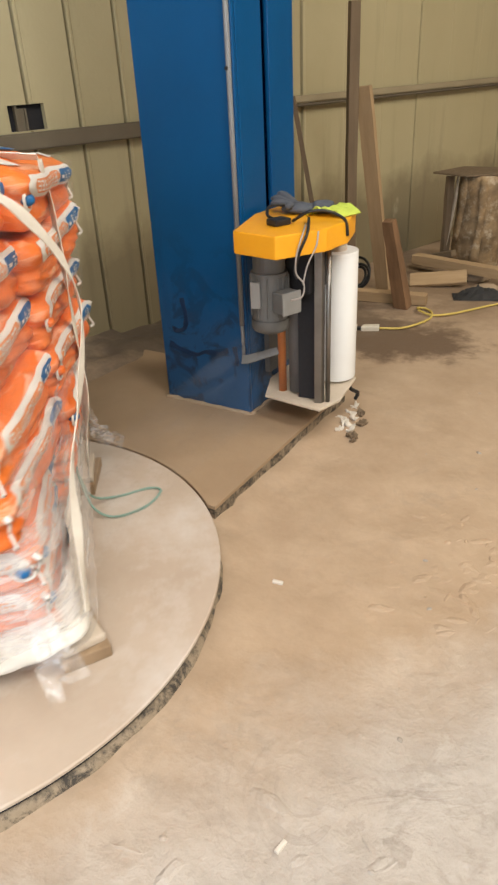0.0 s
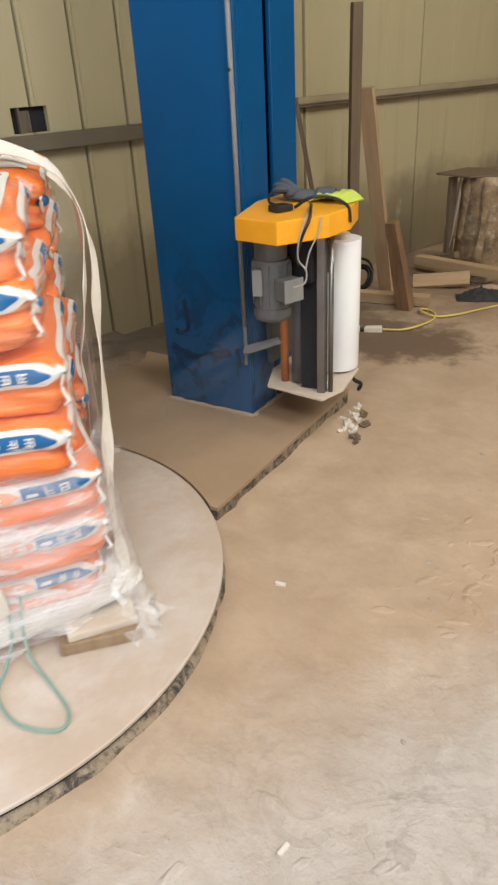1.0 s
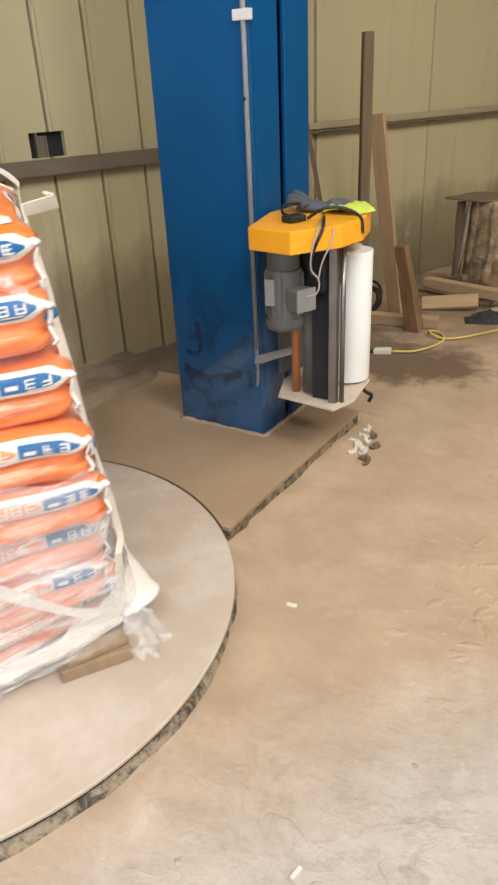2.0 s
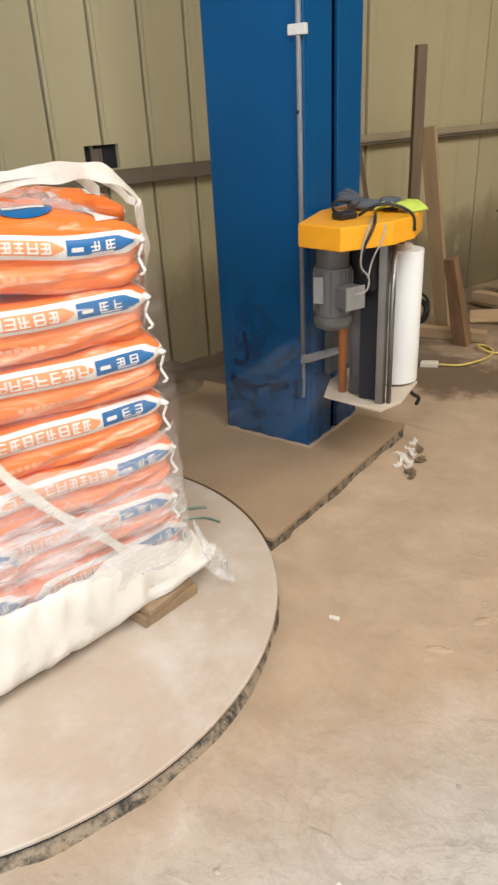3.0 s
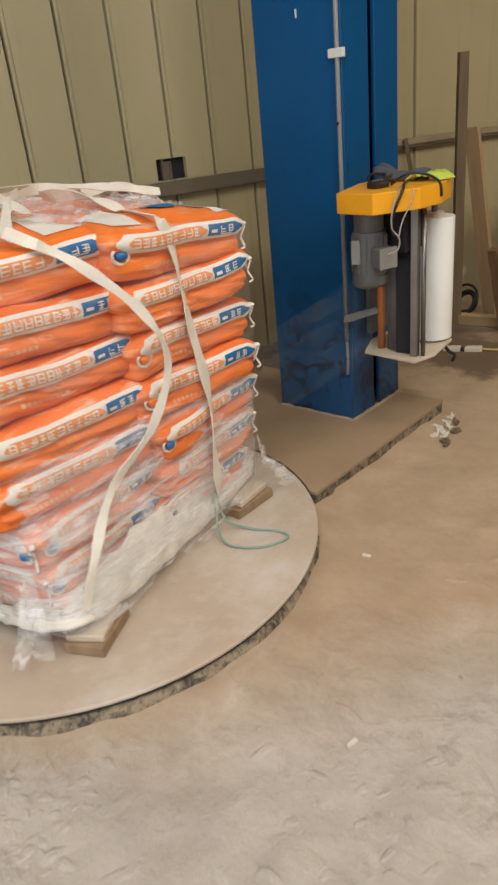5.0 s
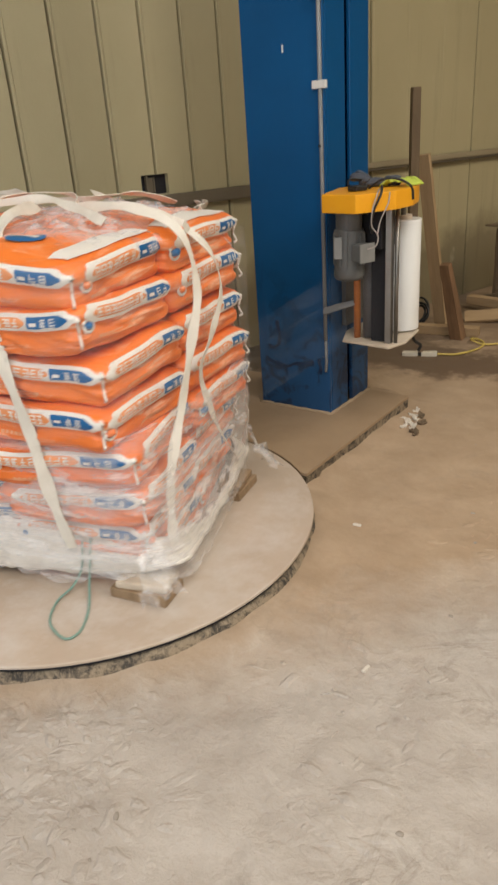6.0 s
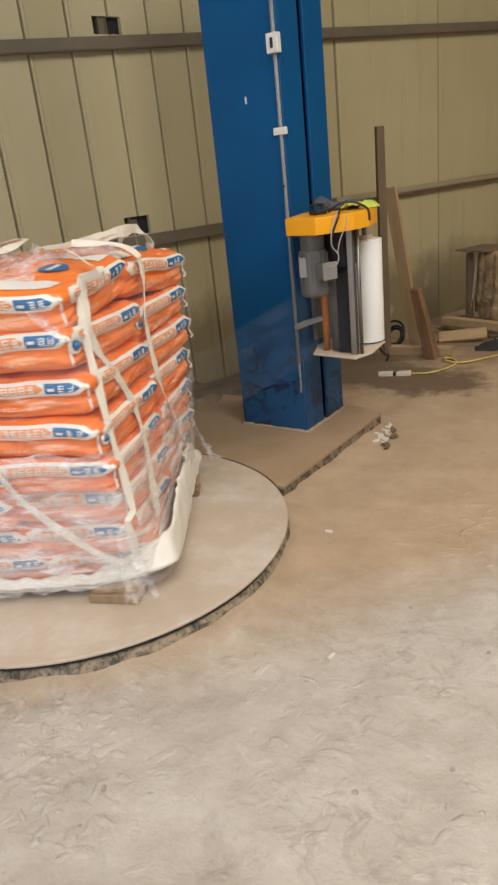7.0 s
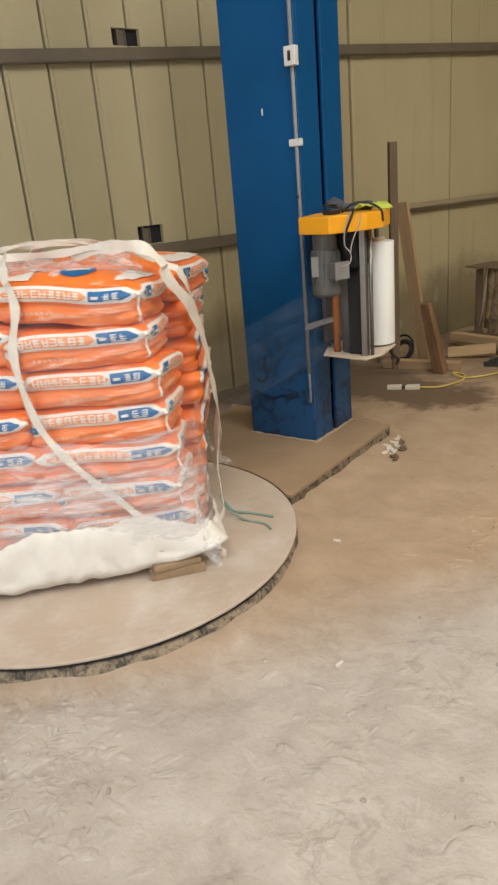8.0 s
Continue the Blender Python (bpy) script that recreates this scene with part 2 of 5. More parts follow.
def rim_material():
    """Bare dusty iron with broken patches of black grease."""
    m, nt, b = nodes_of("greasy_dusty_rim")
    fine = noise_node(nt, 60.0, 4, 0.6)
    c = mix(nt, fine, (0.20, 0.155, 0.105), (0.34, 0.265, 0.18))
    grease = ramp(nt, noise_node(nt, 20.0, 8, 0.75, distort=0.4), [(0.44, (0, 0, 0)), (0.58, (0.92, 0.92, 0.92))])
    c = mix(nt, grease, c, (0.018, 0.016, 0.014))
    nt.links.new(c, b.inputs["Base Color"])
    b.inputs["Roughness"].default_value = 0.75
    bump(nt, b, fine, 0.5, 0.006)
    return m


M_FLOOR = floor_material()
M_WALL = wall_material()
M_BLUE = blue_material()
M_BAG = bag_material()
# darkened for the unseen walls and roof, to hold down bounce light
M_DIM = surface("dimmed_unseen_sheet", (0.20, 0.175, 0.13), (0.13, 0.11, 0.08), 40, 2, 0.7)
M_PURLIN = surface("dull_brown_steel", (0.165, 0.135, 0.092), (0.095, 0.075, 0.05), 40, 3, 0.6)
M_DISC = surface("dusty_steel_plate", (0.52, 0.43, 0.345), (0.40, 0.315, 0.24), 45, 2.6, 0.72, dust=(0.58, 0.53, 0.48), dust_amount=0.30)
M_BED = surface("dust_covered_bed", (0.36, 0.255, 0.16), (0.27, 0.185, 0.11), 50, 4, 0.9, relief=0.4)
M_RIM = rim_material()
M_DIRT = surface("packed_dust", (0.42, 0.32, 0.22), (0.30, 0.22, 0.145), 60, 6, 0.95, relief=0.6)
# near-black: paints shade in gaps and hollows, also colours dark carriage parts
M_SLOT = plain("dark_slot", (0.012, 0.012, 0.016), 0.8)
M_CONDUIT = surface("grey_conduit", (0.25, 0.26, 0.27), (0.15, 0.15, 0.155), 50, 5, 0.5)
M_PLASTIC = plain("white_plastic", (0.74, 0.73, 0.70), 0.45)
M_YELLOW = surface("yellow_paint", (0.86, 0.40, 0.015), (0.74, 0.31, 0.01), 60, 3, 0.42, dust=(0.70, 0.42, 0.10), dust_amount=0.05)
M_MOTOR = surface("grey_motor_paint", (0.125, 0.13, 0.128), (0.075, 0.075, 0.075), 50, 8, 0.5)
M_STEEL = surface("dull_steel", (0.28, 0.265, 0.245), (0.15, 0.14, 0.125), 60, 6, 0.36, metal=0.85)
M_ROLLER = surface("grey_rubber_roller", (0.15, 0.15, 0.16), (0.09, 0.09, 0.095), 60, 6, 0.5)
M_RUST = surface("orange_primer", (0.50, 0.17, 0.04), (0.36, 0.11, 0.025), 50, 8, 0.6)
M_PLATE = surface("dusty_white_plate", (0.62, 0.54, 0.44), (0.45, 0.37, 0.28), 50, 8, 0.7)
M_ROLL = surface("wound_film", (0.86, 0.87, 0.86), (0.78, 0.79, 0.78), 20, 3, 0.22, relief=0.05)
M_BLACK = plain("black_rubber", (0.014, 0.014, 0.015), 0.45)
M_GLOVE = surface("grey_knit", (0.10, 0.11, 0.13), (0.05, 0.055, 0.07), 120, 10, 0.9, relief=0.5)
M_LIME = surface("lime_cloth", (0.56, 0.66, 0.10), (0.42, 0.52, 0.07), 90, 10, 0.85, relief=0.4)
M_WOOD = surface("weathered_timber", (0.36, 0.25, 0.15), (0.20, 0.13, 0.07), 30, 5, 0.8, stretch=(6, 6, 0.6), relief=0.4)
M_PINE = surface("pale_pine", (0.45, 0.315, 0.175), (0.29, 0.19, 0.10), 30, 5, 0.8, stretch=(6, 6, 0.6), relief=0.4)
M_WOOD_DARK = surface("dark_timber", (0.20, 0.14, 0.085), (0.10, 0.07, 0.04), 30, 5, 0.8, stretch=(6, 6, 0.6), relief=0.4)
M_WOOD_RED = surface("reddish_log", (0.27, 0.15, 0.075), (0.11, 0.06, 0.03), 30, 6, 0.75, stretch=(5, 5, 0.8), relief=0.4)
M_WEAVE = surface("white_woven_sling", (0.80, 0.77, 0.71), (0.66, 0.62, 0.55), 160, 5, 0.7, relief=0.3)
M_STRAP = surface("white_webbing", (0.78, 0.74, 0.66), (0.60, 0.55, 0.47), 150, 12, 0.75, relief=0.35)
M_BAND = plain("white_print", (0.84, 0.80, 0.74), 0.45, grain=120)
M_LABEL = plain("blue_print", (0.008, 0.135, 0.36), 0.4, grain=120)
M_PALE = plain("pale_orange_print", (0.88, 0.42, 0.22), 0.45, grain=120)
M_PEACH = plain("faded_orange_print", (0.90, 0.34, 0.13), 0.45, grain=120)
M_CORD = plain("green_twine", (0.22, 0.36, 0.30), 0.8)
M_YCABLE = plain("yellow_cable", (0.66, 0.50, 0.12), 0.5)
M_LEAD = plain("grey_lead", (0.42, 0.38, 0.35), 0.5)
M_CREAM = plain("cream_plastic", (0.74, 0.68, 0.56), 0.5)
M_RAG = surface("greasy_rag", (0.035, 0.033, 0.032), (0.012, 0.012, 0.012), 90, 10, 0.85, relief=0.5)
M_DRUM = surface("peeling_drum", (0.40, 0.27, 0.14), (0.05, 0.035, 0.022), 16, 11, 0.8, dust=(0.50, 0.43, 0.32), dust_amount=0.22, relief=0.5)
M_LUMP = plain("caked_cement", (0.36, 0.315, 0.265), 0.9)
M_PAPER = plain("pale_litter", (0.72, 0.66, 0.57), 0.7)
M_FILM = film_material("clear_film_on_load", 0.23, 6.0, (0.93, 0.92, 0.92))
M_THIN = film_material("thin_clear_film", 0.05, 5.0)
M_WEB = film_material("clear_film_web", 0.015, 4.0, (0.78, 0.82, 0.88))
M_TOPFILM = film_material("loose_clear_film", 0.26, 9.0)
# ---- mesh helpers ----
def link(name, bm, mat, parent=None, label="", smooth=False, m=None):
    me = bpy.data.meshes.new(name)
    bm.normal_update()
    bm.to_mesh(me)
    bm.free()
    if smooth:
        for p in me.polygons:
            p.use_smooth = True
    me.materials.append(mat)
    ob = new(name, me)
    if parent:
        ob.parent = parent
    if m is not None:
        ob.matrix_basis = m
    return tagged(ob, label)


def part(name, bm, mat, parent, label="", smooth=False, m=None, kind=""):
    ob = link(name, bm, mat, parent, label, smooth, m)
    return tagged(ob, label, kind=kind) if kind else ob


def thing(name, label, category, m=None, group="", kind=""):
    ob = new(name)
    ob.empty_display_size = 0.1
    if m is not None:
        ob.matrix_basis = m
    return tagged(ob, label, category, group, kind)


def prism(poly, z0, z1, bm=None, bevel=0.0):
    bm = bm or bmesh.new()
    n0 = len(bm.verts)
    lo = [bm.verts.new((x, y, z0)) for x, y in poly]
    hi = [bm.verts.new((x, y, z1)) for x, y in poly]
    faces = [bm.faces.new(lo[::-1]), bm.faces.new(hi)]
    k = len(poly)
    for i in range(k):
        faces.append(bm.faces.new((lo[i], lo[(i + 1) % k], hi[(i + 1) % k], hi[i])))
    bmesh.ops.recalc_face_normals(bm, faces=faces)
    if bevel:
        es = list({e for f in faces for e in f.edges})
        bmesh.ops.bevel(bm, geom=es, offset=bevel, segments=2, affect="EDGES", profile=0.6)
    return bm


def box(x0, y0, z0, x1, y1, z1, bm=None, bevel=0.0):
    return prism([(x0, y0), (x1, y0), (x1, y1), (x0, y1)], z0, z1, bm, bevel)


def tube(points, radius, sides=10, bm=None, flat=1.0, cap=True):
    """A round (or flattened) bar swept along points."""
    bm = bm or bmesh.new()
    pts = [Vector(p) for p in points]
    rings = []
    up = Vector((0, 0, 1))
    for i, p in enumerate(pts):
        d = (pts[min(i + 1, len(pts) - 1)] - pts[max(i - 1, 0)]).normalized()
        side = d.cross(up)
        if side.length < 1e-3:
            side = Vector((1, 0, 0))
        side.normalize()
        nrm = side.cross(d).normalized()
        r = radius[i] if isinstance(radius, (list, tuple)) else radius
        rings.append([bm.verts.new(p + side * math.cos(a) * r * flat + nrm * math.sin(a) * r) for a in (2 * math.pi * k / sides for k in range(sides))])
    for a, b in zip(rings, rings[1:]):
        for k in range(sides):
            bm.faces.new((a[k], a[(k + 1) % sides], b[(k + 1) % sides], b[k]))
    if cap:
        bm.faces.new(rings[0][::-1])
        bm.faces.new(rings[-1])
    bmesh.ops.recalc_face_normals(bm, faces=bm.faces[:])
    return bm


def smooth_path(points, steps=8):
    """Catmull-Rom curve through the points."""
    p = [Vector(q) for q in points]
    p = [p[0] * 2 - p[1]] + p + [p[-1] * 2 - p[-2]]
    out = []
    for i in range(1, len(p) - 2):
        for k in range(steps):
            t = k / steps
            out.append(0.5 * (2 * p[i] + (p[i + 1] - p[i - 1]) * t + (2 * p[i - 1] - 5 * p[i] + 4 * p[i + 1] - p[i + 2]) * t * t
                              + (3 * p[i] - p[i - 1] - 3 * p[i + 1] + p[i + 2]) * t ** 3))
    out.append(p[-2])
    return out


def cyl(x, y, z0, z1, r, bm=None, sides=28, bevel=0.0):
    return prism([(x + r * math.cos(2 * math.pi * k / sides), y + r * math.sin(2 * math.pi * k / sides)) for k in range(sides)], z0, z1, bm, bevel)


def ribbon(points, width, thick, outward, bm=None):
    """Flat webbing along points; outward(p) gives the face normal."""
    bm = bm or bmesh.new()
    pts = [Vector(p) for p in points]
    rings = []
    for i, p in enumerate(pts):
        d = (pts[min(i + 1, len(pts) - 1)] - pts[max(i - 1, 0)]).normalized()
        n = Vector(outward(p)).normalized()
        s = d.cross(n).normalized()
        n = s.cross(d).normalized()
        tw = 0.35 * math.sin(i * 0.31)
        s = (s * math.cos(tw) + n * math.sin(tw)).normalized()
        n = s.cross(d).normalized()
        w = width * (0.5 + 0.09 * math.sin(i * 0.7))
        rings.append([bm.verts.new(q) for q in (p - s * w, p - s * w + n * thick, p + n * thick * 1.15, p + s * w + n * thick, p + s * w)])
    for a, b in zip(rings, rings[1:]):
        for k in range(5):
            bm.faces.new((a[k], a[(k + 1) % 5], b[(k + 1) % 5], b[k]))
    bm.faces.new(rings[0][::-1])
    bm.faces.new(rings[-1])
    bmesh.ops.recalc_face_normals(bm, faces=bm.faces[:])
    return bm


def circle(r, n=96, cx=0.0, cy=0.0):
    return [(cx + r * math.cos(2 * math.pi * k / n), cy + r * math.sin(2 * math.pi * k / n)) for k in range(n)]


AXIS = Vector((-0.312, -1.322, 0))       # turntable axle
TABLE_R, TABLE_Z = 0.86, 0.075


def ground_height(x, y):
    d = math.hypot(x - AXIS.x, y - AXIS.y)
    h = 0.010 * noise.noise((x * 1.3, y * 1.3, 0)) + 0.006 * noise.noise((x * 4, y * 4, 3)) + 0.003 * noise.noise((x * 13, y * 13, 7))
    h += 0.037 * math.exp(-(max(0.0, d - TABLE_R) / 0.10) ** 2) * (0.75 + 0.6 * noise.noise((x * 6, y * 6, 9)))
    if -0.8 < y < 0.55:
        h += 0.030 * math.exp(-(max(0.0, x - 0.24) / 0.09) ** 2) * (0.75 + 0.6 * noise.noise((x * 6, y * 6, 5))) * (1 if d > TABLE_R + 0.12 else 0.3)
    # dirt heaped against the bed on the wall side
    left = min(1.0, max(0.0, (-0.62 - x) / 0.3)) * min(1.0, max(0.0, (y + 0.75) / 0.3))
    back = min(1.0, max(0.0, (y - 0.30) / 0.3)) * min(1.0, max(0.0, (0.15 - x) / 0.3)) * math.exp(-max(0, y - 0.6) / 0.35)
    h += max(left, back) * (0.072 + 0.02 * noise.noise((x * 6, y * 6, 4)))
    slab = min(1.0, max(0.0, -y + 1.1 * x - 2.1))
    h += slab * 0.010 * max(0.0, 1 - 5 * abs(noise.noise((x * 3.2 + 0.3 * math.sin(y * 9), y * 3.2, 41)))) * max(0.0, noise.noise((x * 1.7, y * 1.7, 51)) + 0.25) * 2
    h += slab * 0.016 * max(0.0, noise.noise((x * 5.5, y * 5.5, 21))) + slab * 0.006 * noise.noise((x * 14 + y * 5, y * 11 - x * 4, 33))
    return h - 0.004


# ---- shed: ground, walls, roof ----
def build_ground():
    bm = bmesh.new()
    xs = np.concatenate([np.linspace(-14, -2.2, 10), np.linspace(-2.0, 3.0, 230), np.linspace(3.3, 16, 10)])
    ys = np.concatenate([np.linspace(-16, -4.2, 10), np.linspace(-4.0, 3.6, 320), np.linspace(4.0, 16, 10)])
    grid = [[bm.verts.new((x, y, ground_height(x, y))) for x in xs] for y in ys]
    for r0, r1 in zip(grid, grid[1:]):
        for a, b, c, d in zip(r0, r0[1:], r1[1:], r1):
            bm.faces.new((a, b, c, d))
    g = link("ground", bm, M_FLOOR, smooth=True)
    tagged(g, "dusty concrete shed floor with scuffs and brown dust", "floor", kind="structure")


M_RAIL = surface("pale_brown_rail", (0.36, 0.30, 0.195), (0.25, 0.205, 0.13), 40, 3, 0.6)


def build_shed():
    pitch = 0.254
    wall = thing("wall_west", "cream sheet-metal shed wall with vertical seams", "wall", WALL, kind="structure")
    z1 = ROOF_Z
    # sheets: flat pan with a low folded rib at one edge; a hole is cut across one seam over each rail
    prof = [(0.004, 0.012), (0.007, -0.004), (0.020, -0.005), (0.027, 0.0), (0.246, 0.0), (0.250, 0.012), (0.250, 0.03), (0.004, 0.03)]
    cuts = ((1.116, 1.224), (2.200, 2.288))
    def sheet(kept):
        bm = bmesh.new()
        if kept is None:
            return prism(prof, 0.0, z1, bm)
        z = 0.0
        for a, b in cuts:
            prism(prof, z, a, bm)
            prism(kept, a, b, bm)
            z = b
        return prism(prof, z, z1, bm)
    flat = link("panel", sheet(None), M_WALL, wall)
    cut_a = link("panel", sheet(prof[:4] + [(0.154, 0.0), (0.154, 0.03), (0.004, 0.03)]), M_WALL, wall)
    cut_b = link("panel", sheet([(0.078, 0.0), (0.246, 0.0), (0.250, 0.012), (0.250, 0.03), (0.078, 0.03)]), M_WALL, wall)
    cut_a.location, cut_b.location = (-2 * pitch, 0, 0), (-pitch, 0, 0)
    k0, k1 = int(ROOM_X0 / pitch), 6
    flat.location = (k0 * pitch, 0, 0)
    for k in range(k0 + 1, k1):
        if k not in (-2, -1):
            ob = new("panel", flat.data)
            ob.parent = wall
            ob.location = (k * pitch, 0.002 * math.sin(k * 2.3), 0)
    # broad flat sheets past the corner of the machine, with faint pressed grooves
    wide = 1.17
    prof_wide = [(0.004, 0.012), (0.007, -0.004), (0.022, -0.005), (0.030, 0.0)]
    for g in (0.39, 0.78):
        prof_wide += [(g - 0.006, 0.0), (g, 0.0022), (g + 0.006, 0.0)]
    prof_wide += [(wide - 0.006, 0.0), (wide - 0.003, 0.012), (wide - 0.003, 0.03), (0.004, 0.03)]
    broad = link("panel", prism(prof_wide, 0.0, z1), M_WALL, wall)
    broad.location = (6 * pitch + 0.008, 0, 0)
    for k in range(1, 7):
        ob = new("panel", broad.data)
        ob.parent = wall
        ob.location = (6 * pitch + 0.008 + k * wide, 0.002 * math.sin(k * 2.3), 0)
    # black backing stands in for the shade in the seams
    part("backing", box(ROOM_X0, 0.0315, 0.0, -0.53, 0.05, z1), M_SLOT, wall, "black backing that paints the shade in the seams")
    part("backing", box(-0.09, 0.0315, 0.0, ROOM_X1, 0.05, z1), M_SLOT, wall, "black backing that paints the shade in the seams")
    # black box painting the shade in the cut holes, with the bracket that shows in them
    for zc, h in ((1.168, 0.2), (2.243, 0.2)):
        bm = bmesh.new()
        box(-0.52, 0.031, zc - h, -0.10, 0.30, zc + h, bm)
        part("recess", bm, M_SLOT, wall, "solid black box that paints the shade in the cut hole")
        bm = bmesh.new()
        box(-0.318, 0.004, zc - 0.054, -0.308, 0.028, zc + 0.054, bm)
        box(-0.308, 0.014, zc - 0.054, -0.272, 0.028, zc + 0.040, bm)
        box(-0.272, 0.004, zc - 0.054, -0.264, 0.028, zc + 0.040, bm)
        part("bracket", bm, M_PURLIN, wall)
    def purlin(x0, z0a, x1, z0b, h, name, mat=M_PURLIN):
        bm = bmesh.new()
        ya, yb = -0.055, -0.013
        v = [bm.verts.new(c) for c in ((x0, ya, z0a), (x1, ya, z0b), (x1, yb, z0b), (x0, yb, z0a), (x0, ya, z0a + h), (x1, ya, z0b + h), (x1, yb, z0b + h), (x0, yb, z0a + h))]
        for f in ((0, 1, 5, 4), (1, 2, 6, 5), (2, 3, 7, 6), (3, 0, 4, 7), (4, 5, 6, 7), (3, 2, 1, 0)):
            bm.faces.new([v[i] for i in f])
        bmesh.ops.bevel(bm, geom=bm.edges[:], offset=0.006, segments=2, affect="EDGES")
        ob = link(name, bm, mat)
        ob.matrix_basis = WALL
        tagged(ob, "brown strip of the steel wall rails and their painted shade line", "rail", "wall rails", "structure")
    purlin(ROOM_X0, 1.06, 1.25, 1.035, 0.072, "trim")
    purlin(1.30, 1.118, ROOM_X1, 1.118, 0.040, "trim", M_RAIL)
    # thin dark strip stands in for the shadow line under the pale rail
    purlin(1.30, 1.098, ROOM_X1, 1.098, 0.016, "trim", M_PURLIN)
    purlin(ROOM_X0, 2.13 - 0.336, ROOM_X1, 2.13 + 0.432, 0.068, "trim")
    purlin(ROOM_X0, 3.2, ROOM_X1, 3.4, 0.068, "trim")
    # plain closing walls and roof, unseen, added to shape the light
    def slab(name, lo, hi, label, cat):
        ob = link(name, box(*lo, *hi), M_DIM)
        ob.matrix_basis = WALL
        tagged(ob, label, cat, kind="structure")
    slab("wall_north", (ROOM_X1, ROOM_Y, 0), (ROOM_X1 + 0.1, 0.03, ROOF_Z), "unseen end wall, dimmed to cut bounce light", "wall")
    slab("wall_east", (ROOM_X0, ROOM_Y - 0.1, 0), (ROOM_X1, ROOM_Y, ROOF_Z), "unseen side wall, dimmed to cut bounce light", "wall")
    # gateway wall: two piers and a lintel
    slab("wall_south", (ROOM_X0 - 0.1, -2.2, 0), (ROOM_X0, 0.03, ROOF_Z), "unseen dimmed pier beside the gateway", "wall")
    slab("wall_south_pier", (ROOM_X0 - 0.1, ROOM_Y, 0), (ROOM_X0, -7.0, ROOF_Z), "unseen dimmed pier beside the gateway", "wall")
    slab("wall_south_lintel", (ROOM_X0 - 0.1, -7.0, 3.9), (ROOM_X0, -2.2, ROOF_Z), "unseen dimmed lintel over the gateway", "wall")
    roof = bmesh.new()
    edges = [ROOM_X0 - 0.1] + [v for s in STRIPS for v in s] + [ROOM_X1 + 0.1]
    for a, b in zip(edges[::2], edges[1::2]):
        box(a, ROOM_Y - 0.1, ROOF_Z, b, 0.13, ROOF_Z + 0.06, roof)
    for a, b in STRIPS:
        box(a, ROOM_Y - 0.1, ROOF_Z, b, -7.2, ROOF_Z + 0.06, roof)
        box(a, -3.2, ROOF_Z, b, 0.13, ROOF_Z + 0.06, roof)
    ob = link("ceiling", roof, M_DIM)
    ob.matrix_basis = WALL
    tagged(ob, "unseen dimmed shed roof, with strips left open for the fill lamps", "ceiling", kind="structure")


build_ground()
build_shed()


# ---- wrapping machine ----
def build_base():
    base = thing("wrapping_machine_base", "low steel machine bed covered in brown dust, joined to the turntable", "machine base")
    # bed from the turntable to behind the column, hollowed by the turntable's circle
    r = TABLE_R + 0.006
    x0, x1, y1 = -0.87, 0.241, 0.40
    arc = []
    for k in range(25):
        a = math.radians(52.5 + k * (130 - 52.5) / 24)
        arc.append((AXIS.x + r * math.cos(a), AXIS.y + r * math.sin(a)))
    poly = [(x1, arc[0][1])] + arc + [(x0, arc[-1][1]), (x0, y1), (x1, y1)]
    bm = prism(poly, -0.02, 0.062)
    part("bed_frame", bm, M_RIM, base, "dark oily side of the bed")
    top = [(x1 + 0.004, arc[0][1])] + arc + [(x0 - 0.004, arc[-1][1]), (x0 - 0.004, y1 + 0.004), (x1 + 0.004, y1 + 0.004)]
    part("bed_plate", prism(top, 0.062, 0.076), M_BED, base, "dust-covered cover plate")
    # ring under the disc, patched with grease and caked dust
    bm = bmesh.new()
    ring = []
    n = 260
    for k in range(n):
        a = 2 * math.pi * k / n
        w = noise.noise((math.cos(a) * 9, math.sin(a) * 9, 2))
        w2 = noise.noise((math.cos(a) * 30, math.sin(a) * 30, 5))
        c, s = math.cos(a), math.sin(a)
        ring.append([bm.verts.new((AXIS.x + rr * c, AXIS.y + rr * s, z)) for rr, z in (
            (TABLE_R - 0.04, 0.06), (TABLE_R - 0.034, 0.050), (TABLE_R - 0.012 + 0.006 * w2, 0.043 + 0.005 * w), (TABLE_R + 0.004 + 0.006 * w, 0.024 + 0.010 * w2), (TABLE_R + 0.012 + 0.010 * w, -0.014))])
    for a, b in zip(ring, ring[1:] + ring[:1]):
        for i in range(4):
            bm.faces.new((a[i], b[i], b[i + 1], a[i + 1]))
    bmesh.ops.recalc_face_normals(bm, faces=bm.faces[:])
    part("base_ring", bm, M_RIM, base, "greasy black ring caked with dust", smooth=True)


    # black band painting the shadow line below the disc's lip
    bm = bmesh.new()
    n = 160
    gap_band = [[bm.verts.new((AXIS.x + rr * math.cos(2 * math.pi * k / n), AXIS.y + rr * math.sin(2 * math.pi * k / n), z)) for rr, z in ((TABLE_R - 0.030, 0.050), (TABLE_R - 0.006, 0.052), (TABLE_R - 0.006, 0.0612), (TABLE_R - 0.030, 0.0612))] for k in range(n)]
    for a, b in zip(gap_band, gap_band[1:] + gap_band[:1]):
        for i in range(4):
            bm.faces.new((a[i], b[i], b[(i + 1) % 4], a[(i + 1) % 4]))
    bmesh.ops.recalc_face_normals(bm, faces=bm.faces[:])
    part("gap_seal", bm, M_SLOT, base, "black band that paints the shade line under the disc")


